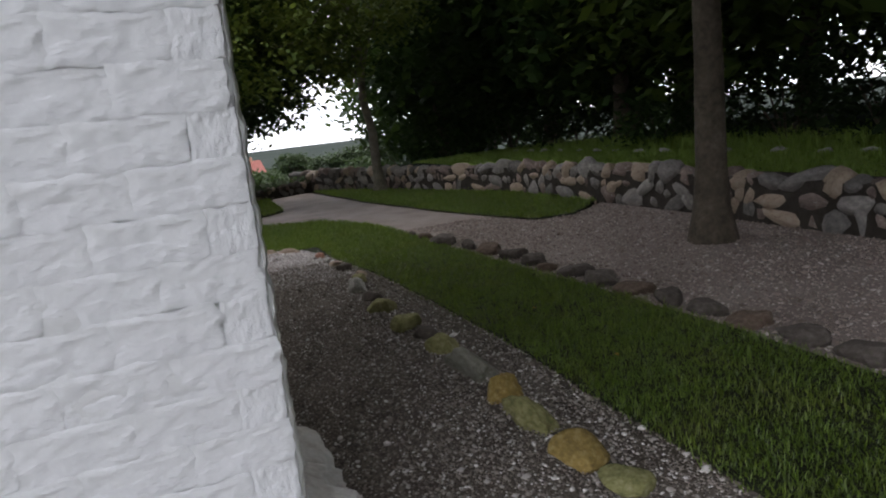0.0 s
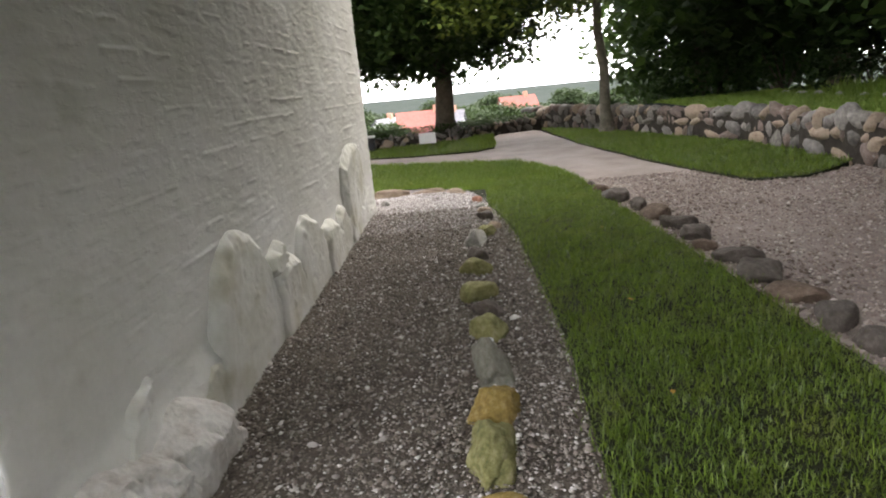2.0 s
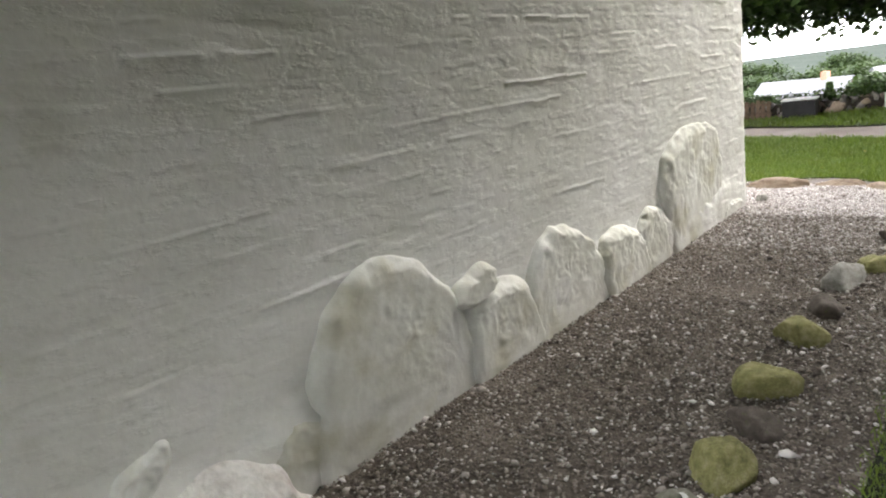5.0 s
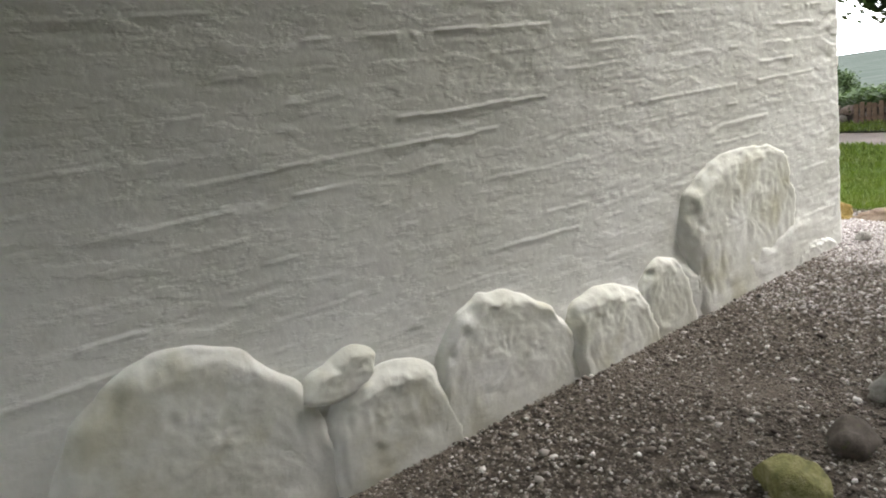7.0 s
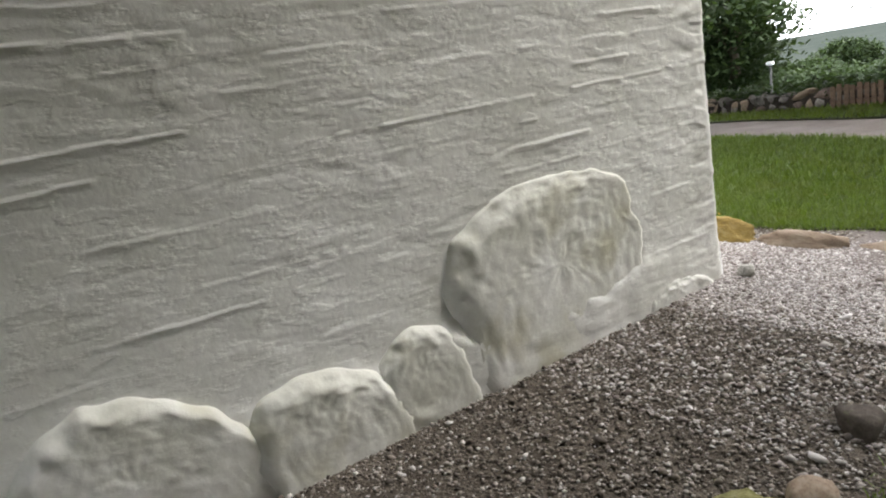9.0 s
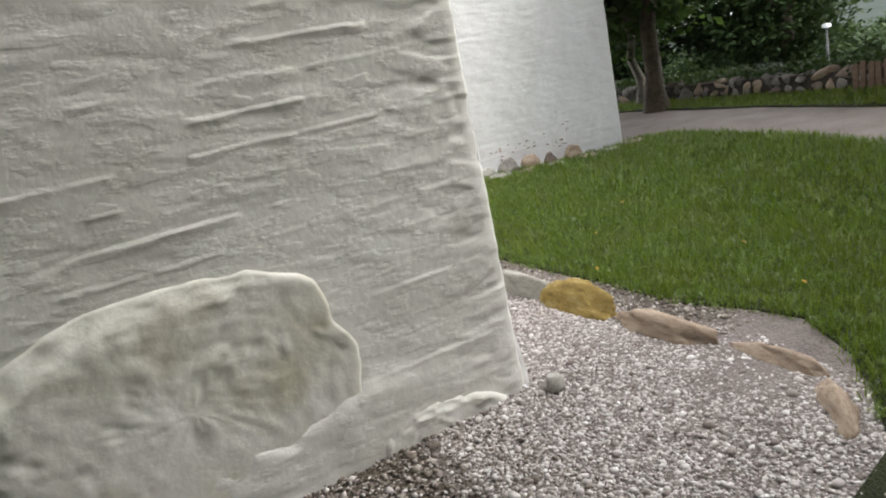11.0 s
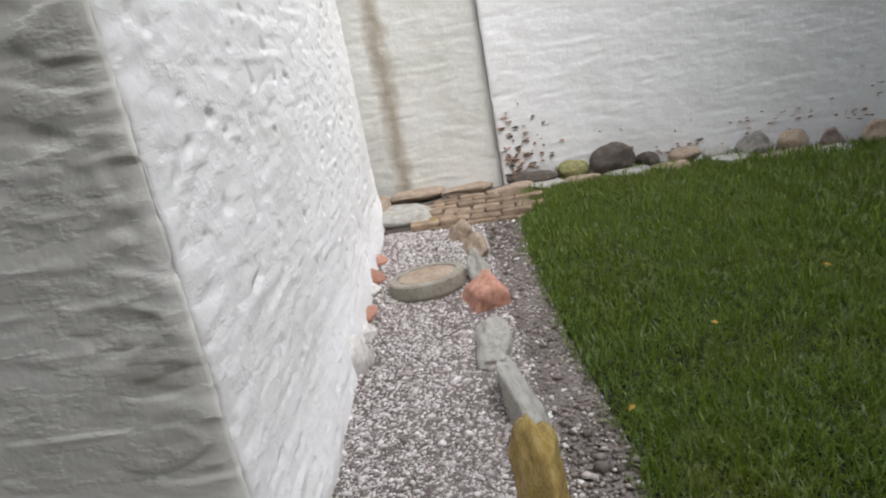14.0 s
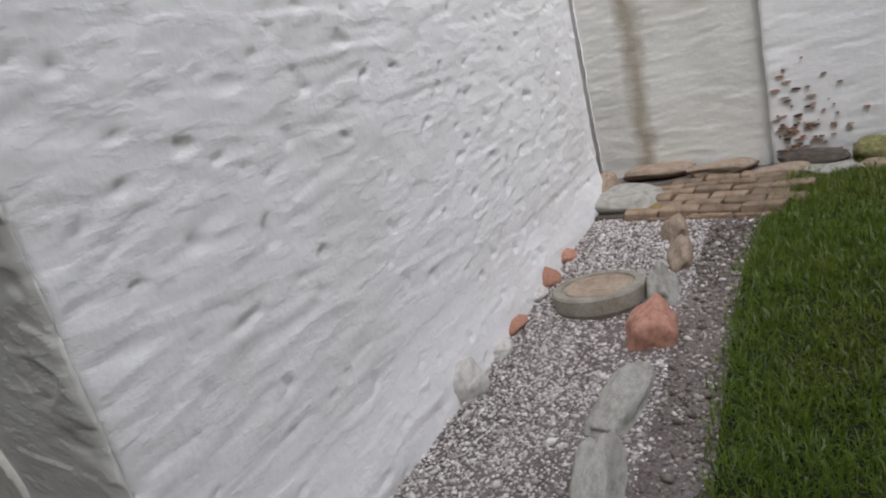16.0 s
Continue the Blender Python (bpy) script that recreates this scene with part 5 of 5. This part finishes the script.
zz = terrain(-11, 27.4)
lamp = empty("lamp_post", pose(-10.6, 26.6, zz), "slim grey lamp post with a white head", "street lamp")
bm = bmesh.new()
tube(bm, [(0, 0, -0.2), (0, 0, 1.2), (0, 0, 0.25 - zz)], [0.05, 0.035, 0.028], 10)
part("pole", bm, STEEL, lamp)
bm = bmesh.new()
box(bm, -0.11, -0.08, 0.24 - zz, 0.11, 0.08, 0.36 - zz, 0.02)
part("head", bm, PAINT, lamp)

# flaked places with bare brick at the white wall's foot
rb = random.Random(61)
patch_meshes = []
for k in range(6):
    bm = bmesh.new()
    ring = [bm.verts.new((0.0, math.cos(a) * 0.5 * rb.uniform(0.6, 1.1), math.sin(a) * 0.5 * rb.uniform(0.6, 1.1))) for a in (j * math.tau / 11 for j in range(11))]
    mid_ring = [bm.verts.new((0.010 + rb.uniform(0, 0.003), v.co.y * 0.8, v.co.z * 0.8)) for v in ring]
    for j in range(11):
        bm.faces.new((ring[j], ring[(j + 1) % 11], mid_ring[(j + 1) % 11], mid_ring[j]))
    bm.faces.new(mid_ring)
    me = bpy.data.meshes.new("bare_patch")
    bm.to_mesh(me)
    bm.free()
    me.materials.append((BRICK_PAVE, STONE_TAN, BRICK_RED)[k % 3] if k else STONE_DARK)
    patch_meshes.append(me)
for k in range(170):
    y = 8.82 + abs(rb.gauss(0, 0.18)) if k % 2 else rb.uniform(8.9, 11.8)
    z = 0.22 + abs(rb.gauss(0, 0.24)) if k % 2 else 0.2 + abs(rb.gauss(0, 0.14))
    o = new("bare_patch", patch_meshes[rb.randrange(6)])
    o.parent = wall_t
    o.matrix_local = pose(tower_x(y) + 0.004, y, z, rb.uniform(-8, 8), 0, 4.7) @ Matrix.Diagonal((1, rb.uniform(0.015, 0.07), rb.uniform(0.006, 0.02), 1))

# ---- bricks of the bright wall ----
wall_brick = []
for k in range(10):
    bm = bmesh.new()
    bmesh.ops.create_grid(bm, x_segments=22, y_segments=11, size=0.5)
    rb = random.Random(400 + k)
    L = 0.294 + rb.uniform(-0.010, 0.010)
    H = 0.137 + rb.uniform(-0.004, 0.005)
    for v in bm.verts:
        ex, ey = abs(v.co.x) * 2, abs(v.co.y) * 2
        px, pz = v.co.x * L, v.co.y * H
        o = Vector((k * 3.7, 0, k * 1.9))
        h = 0.002 + 0.006 * noise.noise(Vector((px * 9, 0, pz * 14)) + o) + 0.006 * noise.noise(Vector((px * 30, 5, pz * 45)) + o)
        h += 0.006 * (0.2 - abs(noise.noise(Vector((px * 14, 9, pz * 30)) + o)))
        h += 0.003 * (v.co.y + 0.5) * rb.choice((0.6, 1.0))
        h *= min(1.0, 0.25 + (1 - max(ex, ey)) * 4)
        if max(ex, ey) > 0.99:
            h = -0.0005
        jx = 0.016 * noise.noise(Vector((v.co.y * 3, k * 3.1, 5)))
        jy = 0.012 * noise.noise(Vector((v.co.x * 4, k * 5.1, 8)))
        v.co = Vector((px + jx, -h, pz + jy))
    for f in bm.faces:
        f.normal_update()
    me = bpy.data.meshes.new("brick")
    bm.to_mesh(me)
    bm.free()
    me.materials.append(LIMEWASH)
    me.shade_smooth()
    wall_brick.append(me)
rb = random.Random(77)
for row in range(17):
    z = 0.06 + 0.132 * row
    for c in range(5):
        x = -0.172 - 0.285 * c - (0.13 if row % 2 else 0.0)
        b = new("brick", wall_brick[rb.randrange(10)])
        b.parent = wall_w
        b.matrix_local = pose(x + rb.uniform(-0.01, 0.01), 2.079 - rb.uniform(0, 0.003), z, rb.uniform(-1, 1), rb.uniform(-1.5, 1.5), rb.uniform(-0.6, 0.6)) @ Matrix.Diagonal((1, 0.62, 1, 1))
    if row % 2:
        b = new("brick", wall_brick[rb.randrange(10)])
        b.parent = wall_w
        b.matrix_local = pose(-0.092, 2.079, z, 0, 0, 0) @ Matrix.Diagonal((0.45, 0.5, 1, 1))

# ---- gravel and grass ----
rs = np.random.RandomState(5)
ico = [(0, 0, 0.5), (0.5, 0, 0.08), (0.15, 0.48, 0), (-0.42, 0.3, 0.06), (-0.42, -0.3, -0.02), (0.15, -0.48, 0.05), (0, 0, -0.4)]
ico_f = [(0, 1, 2), (0, 2, 3), (0, 3, 4), (0, 4, 5), (0, 5, 1), (6, 2, 1), (6, 3, 2), (6, 4, 3), (6, 5, 4), (6, 1, 5)]


def gravel(name, outline, bounds, per, size, mat, label, lift, seed):
    rs = np.random.RandomState(seed)
    px, py = scatter(outline, per, rs, bounds)
    z = RISE(px, py) + lift
    sz = size * np.exp(rs.normal(0, 0.42, len(px)))
    ob = many(name, ico, ico_f, px, py, z + sz * 0.1, sz, rs.uniform(0, 6.28, len(px)), mat, rs, squash=(1, 0.8, 0.62), tilt=0.35)
    return tagged(ob, label, "gravel", kind="stuff")


gravel("gravel_dark", BED, (0.0, 1.6, 1.6, 8.0), 5200, 0.0122, PEBBLES, "mixed grey pebbles and earth", 0.004, 1)
MARGIN = [(-3.1, 8.62), (-2.2, 8.72), (-1.4, 8.82), (-0.5, 8.95), (0.3, 9.02), (0.3, 9.4), (-0.6, 9.15), (-1.36, 9.03), (-2.3, 8.92), (-3.1, 8.90)]
PALE_BED = [(-4.0, 7.6), (1.3, 7.7), (1.3, 8.5), (0.9, 9.0), (0.4, 9.1), (-0.5, 8.95), (-1.4, 8.82), (-2.2, 8.72), (-3.1, 8.62), (-4.0, 8.6)]
gravel("gravel_margin", MARGIN, None, 5200, 0.014, PEBBLES, "darker earthy gravel beside the lawn", 0.006, 7)
gravel("gravel_pale", PALE_BED, (-3.6, 7.7, 1.3, 9.4), 13000, 0.0112, PEBBLES_PALE, "pale pinkish grey chippings", 0.004, 2)
gravel("gravel_court_stones", COURT, (2.6, 1, 5.7, 9), 1500, 0.017, PEBBLES_PINK, "fine pinkish gravel", -0.003, 3)
gravel("gravel_mixed", BED, (0.0, 6.7, 1.4, 8.1), 1900, 0.0135, PEBBLES_PALE, "pale chippings strewn over darker gravel", 0.006, 6)


def grass(name, outline, bounds, per, height, mat, label, lift, seed, wide=1.0, ground_z=RISE):
    """Blades that bend over, each its own way, longer and shorter in clumps."""
    rs = np.random.RandomState(seed)
    px, py = scatter(outline, per, rs, bounds, 0.025)
    n = len(px)
    clump = 1 + 0.28 * np.sin(px * 11 + 2 * np.sin(py * 7)) * np.sin(py * 13 + 2 * np.sin(px * 5)) + 0.2 * np.sin(px * 31 + py * 17) * np.sin(py * 37 - px * 9)
    h = height * clump * rs.uniform(0.5, 1.3, n)
    w = 0.0024 * wide * rs.uniform(0.7, 1.3, n)
    lean = rs.uniform(0.15, 1.35, n)
    a, twist = rs.uniform(0, math.tau, n), rs.uniform(-0.6, 0.6, n)
    z = ground_z(px, py) + lift
    dx, dy = np.cos(a), np.sin(a)
    sx, sy = -np.sin(a + twist) * w, np.cos(a + twist) * w
    reach, up = h * np.sin(lean), h * np.cos(lean)
    v = np.empty((n, 5, 3))
    v[:, 0] = np.stack((px - sx, py - sy, z), -1)
    v[:, 1] = np.stack((px + sx, py + sy, z), -1)
    v[:, 2] = np.stack((px + dx * reach * 0.4 + sx * 0.8, py + dy * reach * 0.4 + sy * 0.8, z + up * 0.68), -1)
    v[:, 3] = np.stack((px + dx * reach * 0.4 - sx * 0.8, py + dy * reach * 0.4 - sy * 0.8, z + up * 0.68), -1)
    v[:, 4] = np.stack((px + dx * reach, py + dy * reach, z + up), -1)
    me = bpy.data.meshes.new(name)
    me.vertices.add(n * 5)
    me.vertices.foreach_set("co", v.ravel())
    base = np.arange(n)[:, None] * 5
    loops = np.concatenate((base + np.array([[0, 1, 2, 3]]), base + np.array([[3, 2, 4]])), 1)
    me.loops.add(loops.size)
    me.loops.foreach_set("vertex_index", loops.ravel().astype(np.int32))
    me.polygons.add(n * 2)
    me.polygons.foreach_set("loop_start", (np.arange(n)[:, None] * 7 + np.array([[0, 4]])).ravel().astype(np.int32))
    me.materials.append(mat)
    me.update(calc_edges=True)
    me.validate()
    return tagged(new(name, me), label, "grass", kind="stuff")


grass("grass_near", LAWN, (1.3, 1.0, 2.9, 9.2), 8500, 0.042, GRASS, "short sparse grass blades over dark soil", 0.010, 11, 1.0)
grass("grass_corner", LAWN, (-3.9, 8.8, 1.4, 10.6), 13000, 0.052, GRASS, "short mown grass blades", 0.010, 12, 1.1)
grass("grass_middle", LAWN, (-4.3, 10.5, 2.6, 13.2), 4500, 0.065, GRASS, "short mown grass blades", 0.016, 13, 1.7)
grass("grass_middle_east", LAWN, (1.2, 9.1, 2.7, 10.6), 5500, 0.06, GRASS, "short mown grass blades", 0.016, 14, 1.5)
grass("grass_far", LAWN_FAR, None, 1500, 0.07, GRASS, "mown grass on the far lawn", 0.02, 15, 3.0)
grass("grass_patch", PATCH, None, 2800, 0.06, GRASS, "mown grass along the stone wall", 0.02, 16, 2.2)
BANK = [(x + 0.30, y) for x, y in WALL_LINE] + [(9.5, 18), (9.8, -6)]
TERRAIN = np.vectorize(terrain)
grass("grass_bank", BANK, (5.6, -1, 9.6, 18), 2200, 0.08, GRASS_LONG_LIT, "grass on the bank behind the wall", 0.0, 17, 2.4, TERRAIN)
grass("long_grass_lit", BANK, (7.9, 0, 9.4, 14), 600, 0.28, GRASS_LONG_LIT, "tall rough grass at the wood's edge", 0.0, 18, 3.0, TERRAIN)

rs = np.random.RandomState(9)
for i, (x, y) in enumerate([(-0.3, 9.9), (-1.2, 9.6), (0.3, 9.55), (-1.6, 10.2), (0.9, 9.9), (2.0, 4.2), (1.9, 3.1), (2.2, 6.0), (0.5, 10.6), (-0.7, 9.18), (-2.2, 9.5)]):
    ob = many("fallen_leaf", LEAF_V, LEAF_F, np.array([0.0]), np.array([0.0]), np.array([0.0]), np.array([0.035]), np.array([i * 1.3]), LEAF_DRY, rs, tilt=0.3)
    ob.location = (x, y, rise(x, y) + 0.075)
    tagged(ob, "small fallen yellow-orange leaf on the grass", "leaf", "fallen leaves")

for i in range(20):
    y = 1.5 + i * 0.72 + rng.uniform(-0.15, 0.15)
    x = 7.9 + rng.uniform(-0.08, 0.08)
    w = rng.uniform(0.25, 0.5)
    stone("border_stone", 500 + i, STONE_PALE, x, y, terrain(x, y) + 0.02, (0.18, w * 0.7, 0.13), rng.uniform(-15, 15), "pale low border stone on the grass bank", "border stones on the bank")
